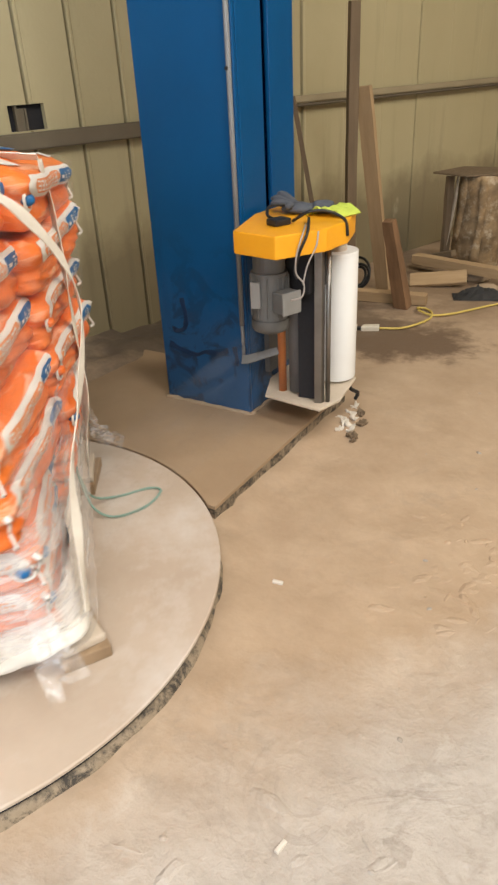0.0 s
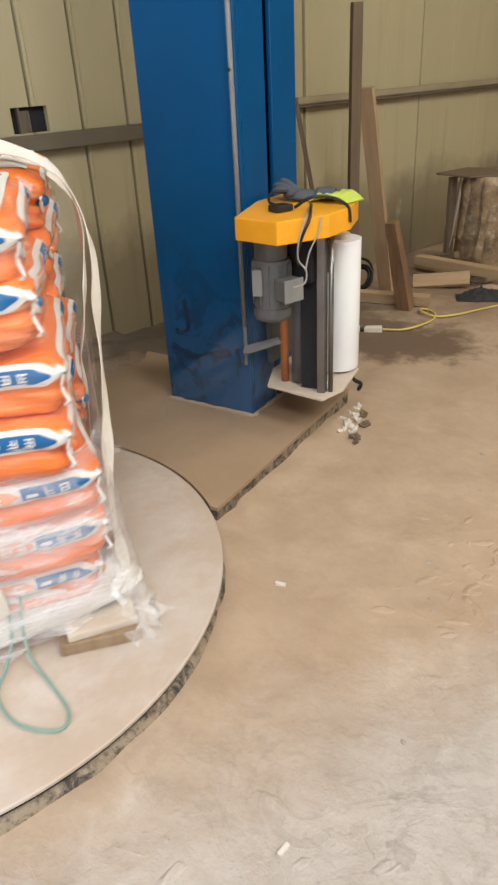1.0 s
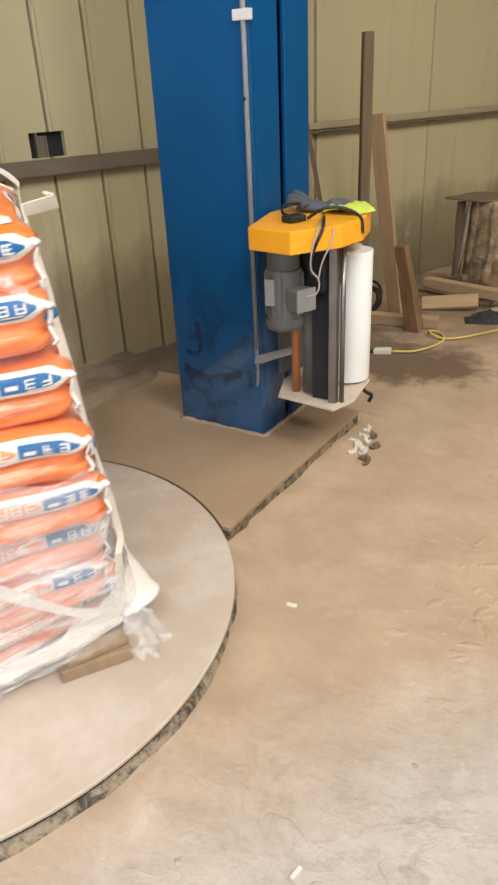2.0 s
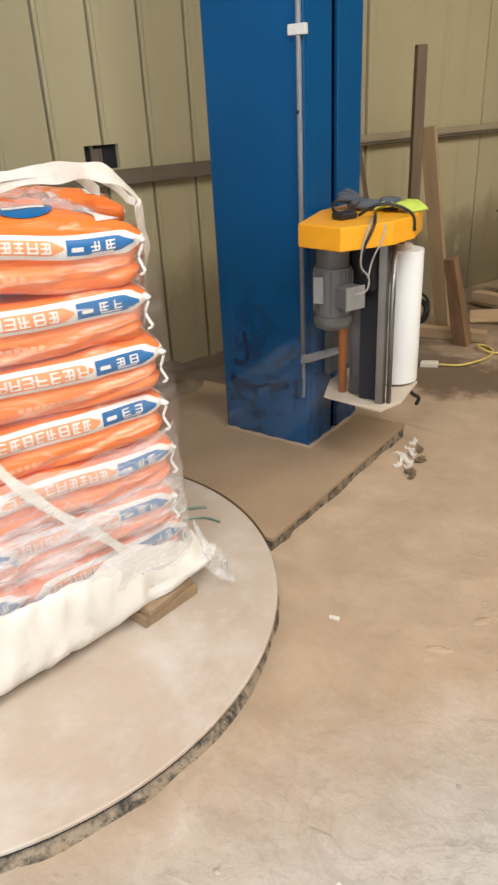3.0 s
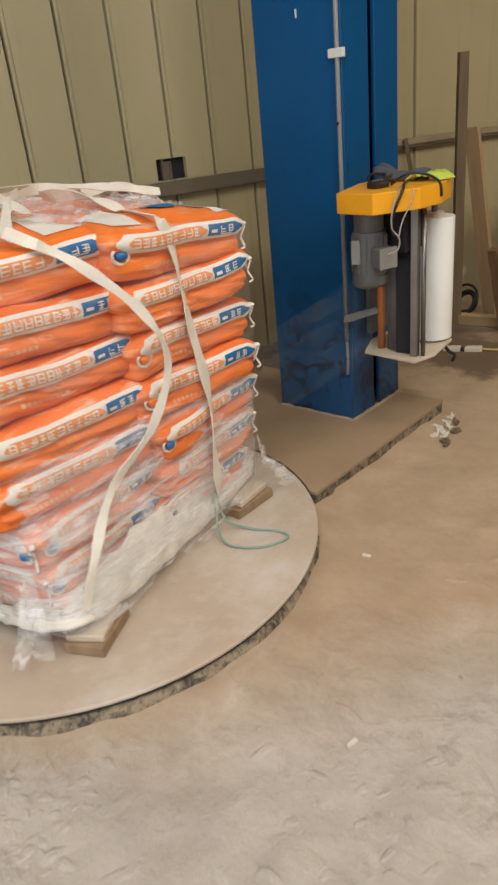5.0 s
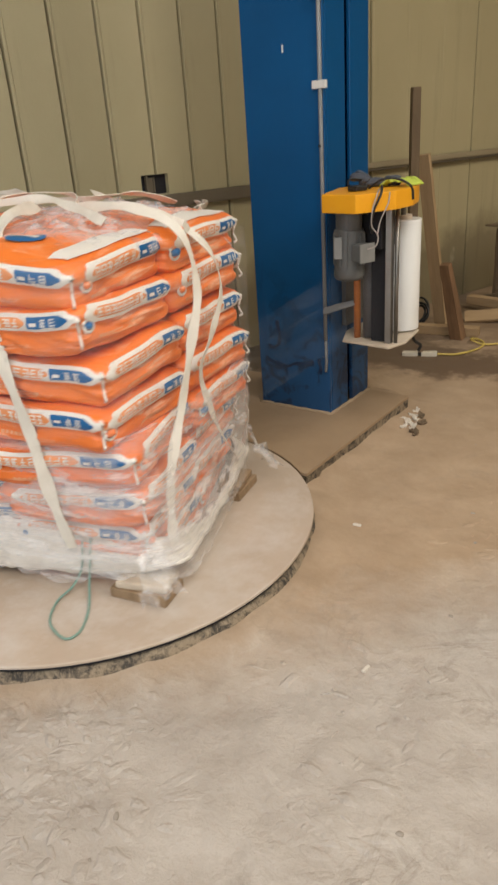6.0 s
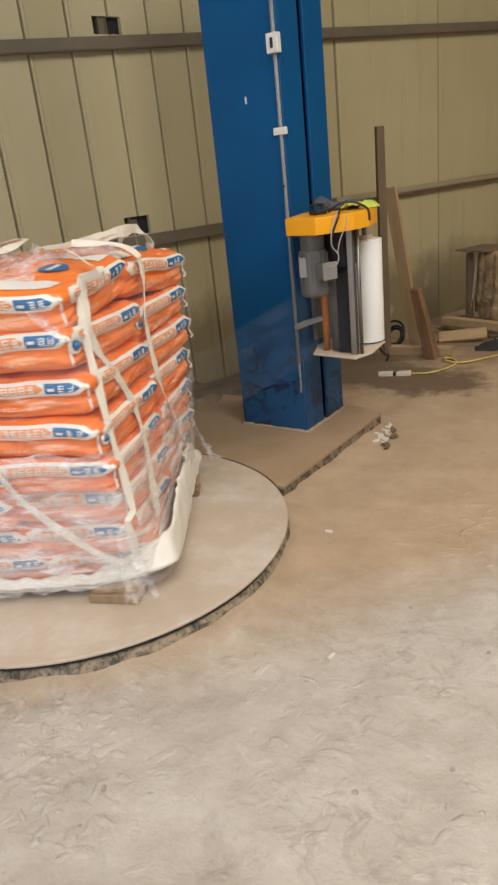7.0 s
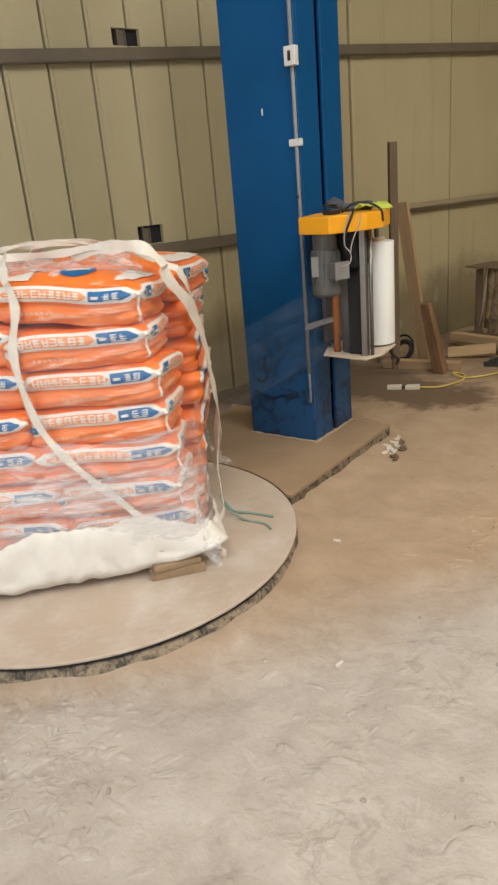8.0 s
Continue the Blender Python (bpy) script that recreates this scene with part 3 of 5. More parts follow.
def build_table():
    t = thing("turntable", "round dusty steel turntable disc", "turntable", Matrix.Translation(AXIS))
    prof = [(0.0, TABLE_Z), (0.5, TABLE_Z), (TABLE_R - 0.05, TABLE_Z), (TABLE_R - 0.004, TABLE_Z - 0.001), (TABLE_R, TABLE_Z - 0.004), (TABLE_R, TABLE_Z - 0.011), (TABLE_R - 0.02, TABLE_Z - 0.013), (TABLE_R - 0.02, 0.05), (0.3, 0.05)]
    bm = bmesh.new()
    n = 128
    rings = []
    for k in range(n):
        a = 2 * math.pi * k / n
        rings.append([bm.verts.new((r * math.cos(a), r * math.sin(a), z)) for r, z in prof[1:]])
    c = bm.verts.new((0, 0, TABLE_Z))
    for a, b in zip(rings, rings[1:] + rings[:1]):
        bm.faces.new((c, a[0], b[0]))
        for i in range(len(prof) - 2):
            bm.faces.new((a[i], a[i + 1], b[i + 1], b[i]))
    bmesh.ops.recalc_face_normals(bm, faces=bm.faces[:])
    part("disc", bm, M_DISC, t)
    bm = prism(circle(0.28, 48), 0.0, 0.05)
    part("hub", bm, M_RIM, t)
    return t


def build_mast():
    w, d, z0, z1 = 0.417, 0.413, 0.076, 2.75
    mast = thing("column", "tall blue-painted steel column of the wrapping machine", "machine column")
    # C section: big front sheet, side sheet split by the carriage slot
    part("front_sheet", box(-w, 0, z0, 0, 0.02, z1, bevel=0.006), M_BLUE, mast)
    part("far_sheet", box(-w, 0.021, z0, -w + 0.02, d, z1, bevel=0.004), M_BLUE, mast)
    part("rear_sheet", box(-w + 0.021, d - 0.02, z0, -0.021, d, z1, bevel=0.004), M_BLUE, mast)
    part("side_sheet", box(-0.02, 0.021, z0, 0, 0.186, z1, bevel=0.005), M_BLUE, mast)
    part("side_sheet", box(-0.02, 0.234, z0, 0, d, z1, bevel=0.005), M_BLUE, mast)
    # black plate put in for the shade deep in the slot
    part("slot_back", box(-0.10, 0.17, z0, -0.085, 0.26, z1), M_SLOT, mast, "black plate that paints the shade inside the carriage slot")
    part("top_cap", box(-w - 0.01, -0.01, z1, 0.01, d + 0.01, z1 + 0.03, bevel=0.006), M_BLUE, mast)
    # caked dust along the foot
    for a, b in (((-w - 0.01, -0.006), (0.006, -0.006)), ((0.006, -0.004), (0.006, d))):
        pts = [(a[0] + (b[0] - a[0]) * i / 14, a[1] + (b[1] - a[1]) * i / 14, z0 + 0.001) for i in range(15)]
        part("caked_dust", tube(pts, [0.010 + 0.009 * noise.noise((i * 0.8, a[0] * 9, 2)) for i in range(15)], 8), M_DIRT, mast, "brown dust caked along the foot", smooth=True)
    # conduit along the front edge with its clips and boxes
    cx = -0.012
    part("conduit", tube([(cx, -0.011, 0.46), (cx, -0.011, 1.2), (cx, -0.011, z1)], 0.009, 12), M_CONDUIT, mast, "grey cable conduit", smooth=True)
    part("conduit_tail", tube(smooth_path([(cx, -0.011, 0.46), (cx + 0.002, -0.012, 0.36), (cx - 0.004, -0.008, 0.30)]), 0.007, 8), M_CONDUIT, mast, smooth=True)
    for z in (1.568,):
        part("clip", box(cx - 0.036, -0.02, z - 0.016, cx + 0.03, 0.0, z + 0.016, bevel=0.003), M_PLASTIC, mast, "white plastic clip")
    sw = part("switch_box", box(cx - 0.028, -0.034, 1.885, cx + 0.03, 0.0, 1.965, bevel=0.004), M_PLASTIC, mast, "white plastic limit switch")
    part("key", box(cx - 0.006, -0.037, 1.905, cx + 0.008, -0.033, 1.945), M_BLACK, sw)
    part("screw", cyl(cx, 0, 0, 0.006, 0.006, sides=10), M_BLACK, mast, m=Matrix.Translation((0, -0.022, 1.329)) @ pose(0, 0, 0, 90))
    part("paint_chip", box(-0.203, -0.002, 1.705, -0.195, 0.0, 1.735), M_PLASTIC, mast, "chip of bare pale primer")
    # scrawled dark touch-up strokes on the lower front
    for pts in ([(-0.30, 0.50), (-0.285, 0.44), (-0.295, 0.38), (-0.335, 0.36), (-0.36, 0.37)], [(-0.38, 0.30), (-0.32, 0.28), (-0.25, 0.265), (-0.2, 0.285), (-0.14, 0.29), (-0.09, 0.31)], [(-0.06, 0.33), (-0.05, 0.29), (-0.055, 0.25)]):
        bm = ribbon(smooth_path([(x, -0.0005, z + 0.03) for x, z in pts], 6), 0.020, 0.0012, lambda p: (0, -1, 0))
        part("touch_up_stroke", bm, M_TOUCH, mast, "darker blue brushed paint")


M_LID = surface("grey_lid_paint", (0.25, 0.25, 0.24), (0.17, 0.17, 0.165), 50, 8, 0.5)
M_TOUCH = plain("dark_touch_up_blue", (0.003, 0.026, 0.085), 0.45)


def build_carriage():
    """Film carriage; drawn where it stands at the start, lifted along the column."""
    c = thing("film_carriage", "film carriage with yellow cover, motor and stretch-film roll", "film carriage")
    cover = [(0.112, -0.232), (0.285, -0.262), (0.385, -0.10), (0.402, 0.03), (0.36, 0.19), (0.20, 0.27), (0.05, 0.27), (0.03, 0.05)]
    part("cover", prism(cover, 0.792, 0.866, bevel=0.005), M_YELLOW, c, "bright yellow sheet-metal cover")
    # slide block in the column slot
    part("slide_block", box(-0.07, 0.19, 0.25, 0.005, 0.23, 0.80), M_STEEL, c)
    part("back_plate", box(0.006, 0.12, 0.22, 0.03, 0.30, 0.80, bevel=0.003), M_MOTOR, c)
    base = [(0.094, -0.036), (0.342, -0.062), (0.375, 0.05), (0.345, 0.27), (0.25, 0.33), (0.03, 0.33), (0.03, 0.12)]
    part("base_plate", prism(base, 0.186, 0.197, bevel=0.003), M_PLATE, c, "dusty pale base plate")
    # motor
    mx, my = 0.175, -0.115
    mo = part("motor", cyl(mx, my, 0.548, 0.715, 0.064, sides=32, bevel=0.004), M_MOTOR, c, "grey electric motor")
    for k in range(22):
        a = 2 * math.pi * k / 22
        if 1.15 * math.pi < a < 1.85 * math.pi and k % 2:
            continue
        ca, sa = math.cos(a), math.sin(a)
        bm = bmesh.new()
        tube([(mx + 0.066 * ca, my + 0.066 * sa, 0.565), (mx + 0.066 * ca, my + 0.066 * sa, 0.70)], 0.004, 5, bm)
        part("cooling_fin", bm, M_MOTOR, mo)
    dome = bmesh.new()
    prof = [(0.55, 0.067), (0.52, 0.067), (0.507, 0.060), (0.5, 0.045), (0.498, 0.002)]
    n = 28
    rr = [[dome.verts.new((mx + r * math.cos(2 * math.pi * k / n), my + r * math.sin(2 * math.pi * k / n), z)) for k in range(n)] for z, r in prof]
    for a, b in zip(rr, rr[1:]):
        for k in range(n):
            dome.faces.new((a[k], b[k], b[(k + 1) % n], a[(k + 1) % n]))
    bmesh.ops.recalc_face_normals(dome, faces=dome.faces[:])
    part("fan_cowl", dome, M_MOTOR, mo, smooth=True)
    part("flange", cyl(mx, my, 0.715, 0.792, 0.056, sides=28), M_MOTOR, mo)
    # rating plate and terminal box face the workplace
    turn = Matrix.Translation((mx, my, 0)) @ pose(0, 0, 0, 0, 0, 18)
    part("rating_plate", box(-0.052, -0.072, 0.60, -0.018, -0.060, 0.69, bevel=0.002), M_LID, mo, "grey metal rating plate", m=turn)
    turn2 = Matrix.Translation((mx, my, 0)) @ pose(0, 0, 0, 0, 0, 70)
    part("terminal_box", box(-0.04, -0.112, 0.588, 0.036, -0.060, 0.660, bevel=0.006), M_MOTOR, mo, "grey terminal box", m=turn2)
    part("box_lid", box(-0.043, -0.120, 0.585, 0.039, -0.1125, 0.663, bevel=0.003), M_LID, mo, m=turn2)
    # posts, stretch rollers, steel bars
    part("post", cyl(0.135, 0.035, 0.197, 0.792, 0.016, sides=18), M_RUST, c, "orange primed post", smooth=True)
    part("roller", cyl(0.195, 0.055, 0.205, 0.785, 0.036, sides=28), M_ROLLER, c, "grey rubber stretch roller", smooth=True)
    part("roller", cyl(0.262, 0.045, 0.205, 0.785, 0.034, sides=28), M_ROLLER, c, "grey rubber stretch roller", smooth=True)
    part("upright", prism([(0.300, -0.020), (0.326, -0.014), (0.330, 0.006), (0.304, 0.0)], 0.197, 0.792, bevel=0.002), M_STEEL, c, "dull steel upright")
    part("steel_bar", cyl(0.340, 0.014, 0.197, 0.792, 0.009, sides=16), M_STEEL, c, "bright steel bar", smooth=True)
    part("guard", prism([(0.225, 0.0), (0.298, 0.008), (0.296, 0.016), (0.224, 0.008)], 0.20, 0.79), M_SLOT, c, "dark guard sheet")
    part("gear_housing", box(0.09, -0.04, 0.62, 0.29, 0.10, 0.791, bevel=0.004), M_SLOT, c, "dark housing under the cover")
    # pointer arm
    bm = ribbon([(0.12, 0.03, 0.36), (0.06, -0.02, 0.345), (0.02, -0.03, 0.33), (-0.005, -0.03, 0.325)], 0.03, 0.006, lambda p: (0.3, -0.5, 0.8))
    part("arm", bm, M_CONDUIT, c, "pale bent steel arm")
    # supply roll on its core
    roll = part("film_roll", cyl(0.262, 0.245, 0.206, 0.712, 0.083, sides=56, bevel=0.003), M_ROLL, c, "white roll of stretch film", smooth=False)
    for p in roll.data.polygons:
        p.use_smooth = len(p.vertices) == 4
    part("core", cyl(0.262, 0.245, 0.197, 0.73, 0.04, sides=24), M_PLATE, roll, "brown cardboard core")
    part("roll_pin", cyl(0.262, 0.245, 0.73, 0.79, 0.012, sides=14), M_STEEL, c)
    # loops of cable over the cover
    part("cable", tube(smooth_path([(0.24, -0.06, 0.872), (0.30, -0.06, 0.905), (0.355, -0.03, 0.905), (0.398, 0.01, 0.872), (0.405, 0.02, 0.82)]), 0.0052, 8), M_BLACK, c, "black cable loop", smooth=True)
    part("cable", tube(smooth_path([(0.27, 0.0, 0.872), (0.33, -0.12, 0.885), (0.352, -0.175, 0.86), (0.33, -0.19, 0.80), (0.30, -0.16, 0.735), (0.285, -0.12, 0.70)]), 0.005, 8), M_BLACK, c, "black cable", smooth=True)
    part("cable", tube(smooth_path([(0.31, -0.10, 0.874), (0.345, -0.19, 0.865), (0.335, -0.215, 0.80), (0.325, -0.20, 0.74), (0.34, -0.175, 0.70), (0.335, -0.18, 0.66), (0.30, -0.19, 0.645)]), 0.0030, 8), M_LEAD, c, "grey control cable", smooth=True)
    part("cable", tube(smooth_path([(0.37, -0.13, 0.862), (0.372, -0.15, 0.82), (0.35, -0.17, 0.76), (0.338, -0.178, 0.70)]), 0.0028, 8), M_LEAD, c, "grey control cable", smooth=True)
    # coupling under the base plate
    part("hose_tail", tube(smooth_path([(0.30, 0.28, 0.186), (0.31, 0.30, 0.13), (0.33, 0.33, 0.10), (0.32, 0.33, 0.07)]), 0.008, 8), M_BLACK, c, "dark hanging cable end", smooth=True)
    return c


def build_cover_clutter():
    """Things lying on the yellow cover."""
    made = []
    g = thing("work_glove", "dark grey knitted work glove lying on the yellow cover", "glove")
    bm = bmesh.new()
    bmesh.ops.create_icosphere(bm, subdivisions=3, radius=1.0, matrix=Matrix.Translation((0.19, 0.10, 0.884)) @ pose(0, 0, 0, 0, 0, 25) @ Matrix.Diagonal((0.072, 0.045, 0.019, 1)))
    for v in bm.verts:
        v.co += Vector((0, 0, 0.006 * noise.noise(v.co * 40)))
    part("palm", bm, M_GLOVE, g, smooth=True)
    for k, (dx, dy, dz) in enumerate(((-0.10, 0.05, 0.045), (-0.085, 0.02, 0.05), (-0.095, -0.01, 0.035), (-0.08, -0.04, 0.02), (0.0, -0.07, 0.012))):
        part("finger", tube(smooth_path([(0.17, 0.10 + 0.015 * (1 - k * 0.5), 0.885), (0.17 + dx * 0.6, 0.10 + dy * 0.7, 0.893 + dz * 0.5), (0.17 + dx, 0.10 + dy, 0.884 + dz * 0.8)], 5), [0.013] * 8 + [0.012, 0.009, 0.005], 8), M_GLOVE, g, smooth=True)
    part("cuff", tube(smooth_path([(0.235, 0.115, 0.887), (0.27, 0.125, 0.889), (0.295, 0.13, 0.886)], 4), [0.020, 0.022, 0.021, 0.021, 0.022, 0.022, 0.021, 0.021, 0.020], 10, flat=1.6), M_GLOVE, g, smooth=True)
    made.append(g)
    l = thing("lime_rag", "lime green rag crumpled on the yellow cover", "rag")
    bm = bmesh.new()
    n = 16
    gr = [[bm.verts.new((0.30 + 0.13 * (i / n - 0.5) * 1.0 + 0.03 * (j / n), 0.10 + 0.10 * (j / n - 0.5), 0.872 + 0.022 * (1 + noise.noise((i * 0.33, j * 0.33, 4))) * math.sin(math.pi * i / n) ** 0.5)) for i in range(n + 1)] for j in range(n + 1)]
    for a, b in zip(gr, gr[1:]):
        for i in range(n):
            bm.faces.new((a[i], a[i + 1], b[i + 1], b[i]))
    geom = bmesh.ops.extrude_face_region(bm, geom=bm.faces[:])["geom"]
    bmesh.ops.translate(bm, verts=[v for v in geom if isinstance(v, bmesh.types.BMVert)], vec=(0, 0, -0.004))
    bmesh.ops.recalc_face_normals(bm, faces=bm.faces[:])
    part("cloth", bm, M_LIME, l, smooth=True)
    made.append(l)
    r = thing("remote_box", "small black remote box with its lead on the yellow cover", "remote control")
    part("shell", prism([(0.175, -0.125), (0.225, -0.145), (0.25, -0.085), (0.20, -0.065)], 0.867, 0.889, bevel=0.006), M_BLACK, r)
    part("lead", tube(smooth_path([(0.19, -0.09, 0.88), (0.15, -0.07, 0.888), (0.125, -0.01, 0.905), (0.145, 0.05, 0.90), (0.17, 0.07, 0.895)]), 0.005, 8), M_BLACK, r, smooth=True)
    made.append(r)
    return made


def build_film_web():
    """Stretched film between the rollers and the load."""
    web = thing("stretch_film_web", "clear stretch film drawn from the rollers to the load", "stretch film")
    a, b = Vector((0.205, 0.018, 0)), Vector((0.13, -1.02, 0))
    n, k = 30, 5
    for name, f0, f1 in (("film_band", 0.0, 0.36), ("film_band", 0.34, 0.70), ("film_band", 0.68, 1.0)):
        bm = bmesh.new()
        rows = []
        for i in range(n + 1):
            t = i / n
            p = a.lerp(b, t)
            lo, hi = 0.24 + (0.16 - 0.24) * t, 0.62 + (0.44 - 0.62) * t ** 0.8
            fs = [f0 + (f1 - f0) * j / k for j in range(k + 1)]
            rows.append([bm.verts.new((p.x + 0.012 * math.sin(f * 11 + t * 2) * math.sin(math.pi * t) + 0.004 * f0, p.y, lo + (hi - lo) * f)) for f in fs])
        for r0, r1 in zip(rows, rows[1:]):
            for j in range(k):
                bm.faces.new((r0[j], r0[j + 1], r1[j + 1], r1[j]))
        part(name, bm, M_WEB, web, smooth=True)
    return web


build_base()
TABLE = build_table()
build_mast()
CARRIAGE = build_carriage()
CLUTTER = build_cover_clutter()
WEB = build_film_web()


# ---- the load on the turntable (drawn about the axle, turned with the disc) ----
FLANK = 0.066                      # half height of a filled bag's upright side
CORNER_R = 0.045
PROFILE_Z = (-0.066, -0.058, -0.046, -0.030, -0.012, -0.002, 0.006, 0.020, 0.034, 0.048, 0.058, 0.066)
PROFILE_D = (-0.026, -0.010, -0.001, 0.003, -0.001, -0.008, 0.000, 0.009, 0.011, 0.007, -0.006, -0.024)


def bag_push(p, seed):
    """How far the skin stands off the bag's plain block: gusset fold, belly, sagging and creases."""
    q = Vector((p.x, p.y, p.z))
    d = float(np.interp(p.z, PROFILE_Z, PROFILE_D))
    d += 0.009 * noise.noise(Vector((q.x * 6, q.y * 6, q.z * 9 + seed * 3.1)))
    belly = min(1.0, max(0.0, (0.012 - p.z) / 0.02))
    crease = abs(noise.noise(Vector((q.x * 3.2 + seed, q.y * 3.2, q.z * 30 + q.x * 6 + seed * 1.7))))
    d -= (0.003 + 0.010 * belly) * max(0.0, 1 - 4.5 * crease)
    return d


def bag_point(x, z, side, seed, half_a, half_b, lift=0.0):
    """A point on one upright side of the filled bag; x runs along the side."""
    long_y = side[1] == "y"
    along, out = (half_a, half_b) if long_y else (half_b, half_a)
    s = 1 if side[0] == "+" else -1
    over = max(0.0, abs(x) - (along - CORNER_R))
    over = min(over, CORNER_R * 0.999)
    nx, ny = over / CORNER_R * (1 if x > 0 else -1), math.sqrt(1 - (over / CORNER_R) ** 2)
    d = out - CORNER_R + CORNER_R * ny
    p, n = (Vector((x, s * d, z)), Vector((nx, s * ny, 0))) if long_y else (Vector((s * d, x, z)), Vector((s * ny, nx, 0)))
    ear = 0.010 * (over / CORNER_R) * math.exp(-((z - 0.032) / 0.022) ** 2)
    p2 = p + n * (bag_push(p, seed) + ear + lift)
    p2.z += 0.014 * noise.noise(Vector((p.x * 5, p.y * 5, seed * 2.3)))
    return p2


def bag_cap(x, y, seed, half_a, half_b, crown, lift=0.0):
    """A point on the bag's upper face."""
    s = min(1.0, max(abs(x) / (half_a - 0.02), abs(y) / (half_b - 0.02)))
    sag = 0.014 * noise.noise(Vector((x * 5, y * 5, seed * 2.3)))
    dent = 0.012 * noise.noise(Vector((x * 9, y * 9, seed * 1.3 + 4))) * (1 - s ** 6)
    return Vector((x, y, FLANK + crown * (1 - s ** 3) + dent + sag + lift))


SIDES = ("-y", "+x", "+y", "-x")


def bag_body(seed, half_a, half_b, crown):
    zs = np.linspace(-FLANK, FLANK, 20)
    walk_round = []
    for side in SIDES:
        along = half_a if side[1] == "y" else half_b
        end = along - CORNER_R * 0.293
        m = 34
        xs = [end * (2 * i / m - 1) for i in range(m)]
        if side in ("+y", "-x"):
            xs = [-x for x in xs]
        walk_round += [(side, x) for x in xs]
    rings = [[bag_point(x, z, side, seed, half_a, half_b) for side, x in walk_round] for z in zs]
    edge = rings[-1]
    for k in (0.95, 0.88, 0.78, 0.64, 0.48, 0.32, 0.16):
        rings.append([bag_cap(p.x * k, p.y * k, seed, half_a, half_b, crown) for p in edge])
    verts = [tuple(p) for r in rings for p in r]
    n = len(walk_round)
    faces = [(r * n + k, r * n + (k + 1) % n, (r + 1) * n + (k + 1) % n, (r + 1) * n + k) for r in range(len(rings) - 1) for k in range(n)]
    verts += [(0, 0, -FLANK - 0.006), tuple(bag_cap(0, 0, seed, half_a, half_b, crown))]
    last = (len(rings) - 1) * n
    for k in range(n):
        faces.append((len(verts) - 2, (k + 1) % n, k))
        faces.append((len(verts) - 1, last + k, last + (k + 1) % n))
    me = bpy.data.meshes.new("body")
    me.from_pydata(verts, [], faces)
    bm = bmesh.new()
    bm.from_mesh(me)
    bpy.data.meshes.remove(me)
    return bm


def side_strip(side, seed, dims, x0, x1, z0, z1, lift, tip0=0.0, tip1=0.0, bm=None):
    """Printed strip that follows the bag's side; tip0 and tip1 draw its ends to a point."""
    bm = bm or bmesh.new()
    nx = max(1, int(abs(x1 - x0) / 0.011))
    nz = max(1, int(abs(z1 - z0) / 0.007))
    cols = []
    for i in range(nx + 1):
        x = x0 + (x1 - x0) * i / nx
        d0, d1 = abs(x - x0), abs(x1 - x)
        k = min(1.0, 0.2 + d0 / tip0 if tip0 else 1.0, 0.2 + d1 / tip1 if tip1 else 1.0)
        zm, hh = (z0 + z1) / 2, (z1 - z0) / 2 * k
        cols.append([bm.verts.new(bag_point(x, zm - hh + 2 * hh * j / nz, side, seed, *dims, lift)) for j in range(nz + 1)])
    flip = side in ("+y", "-x")
    for a, b in zip(cols, cols[1:]):
        for j in range(nz):
            q = (a[j], b[j], b[j + 1], a[j + 1])
            bm.faces.new(q[::-1] if flip else q)
    return bm


def top_patch(seed, dims, crown, x0, x1, y0, y1, lift, round_off=False):
    """Print on the upper face of a bag, square or round."""
    bm = bmesh.new()
    n = 14
    cx, cy, hx, hy = (x0 + x1) / 2, (y0 + y1) / 2, (x1 - x0) / 2, (y1 - y0) / 2
    def at(i, j):
        u, v = 2 * i / n - 1, 2 * j / n - 1
        if round_off:
            u, v = u * math.sqrt(1 - v * v / 2), v * math.sqrt(1 - u * u / 2)
        return bag_cap(cx + u * hx, cy + v * hy, seed, *dims, crown, lift)
    g = [[bm.verts.new(at(i, j)) for i in range(n + 1)] for j in range(n + 1)]
    for a, b in zip(g, g[1:]):
        for i in range(n):
            bm.faces.new((a[i], a[i + 1], b[i + 1], b[i]))
    return bm


def block_bars(side, seed, dims, sx, c0, w, z0, z1, lift, rnd, bm):
    """One unreadable block character as a few plain bars."""
    t = min(0.0045, (z1 - z0) * 0.16)
    for zc in (z0, (z0 + z1) / 2 - t / 2, z1 - t)[:rnd.choice((2, 3, 3))]:
        side_strip(side, seed, dims, *sx(c0 + rnd.uniform(0, 0.15) * w, c0 + w * rnd.uniform(0.85, 1.0)), zc, zc + t, lift, bm=bm)
    for f in rnd.sample((0.05, 0.42, 0.8), rnd.choice((1, 2, 2))):
        side_strip(side, seed, dims, *sx(c0 + f * w, c0 + f * w + t * 1.1), z0, z1, lift + 0.0002, bm=bm)


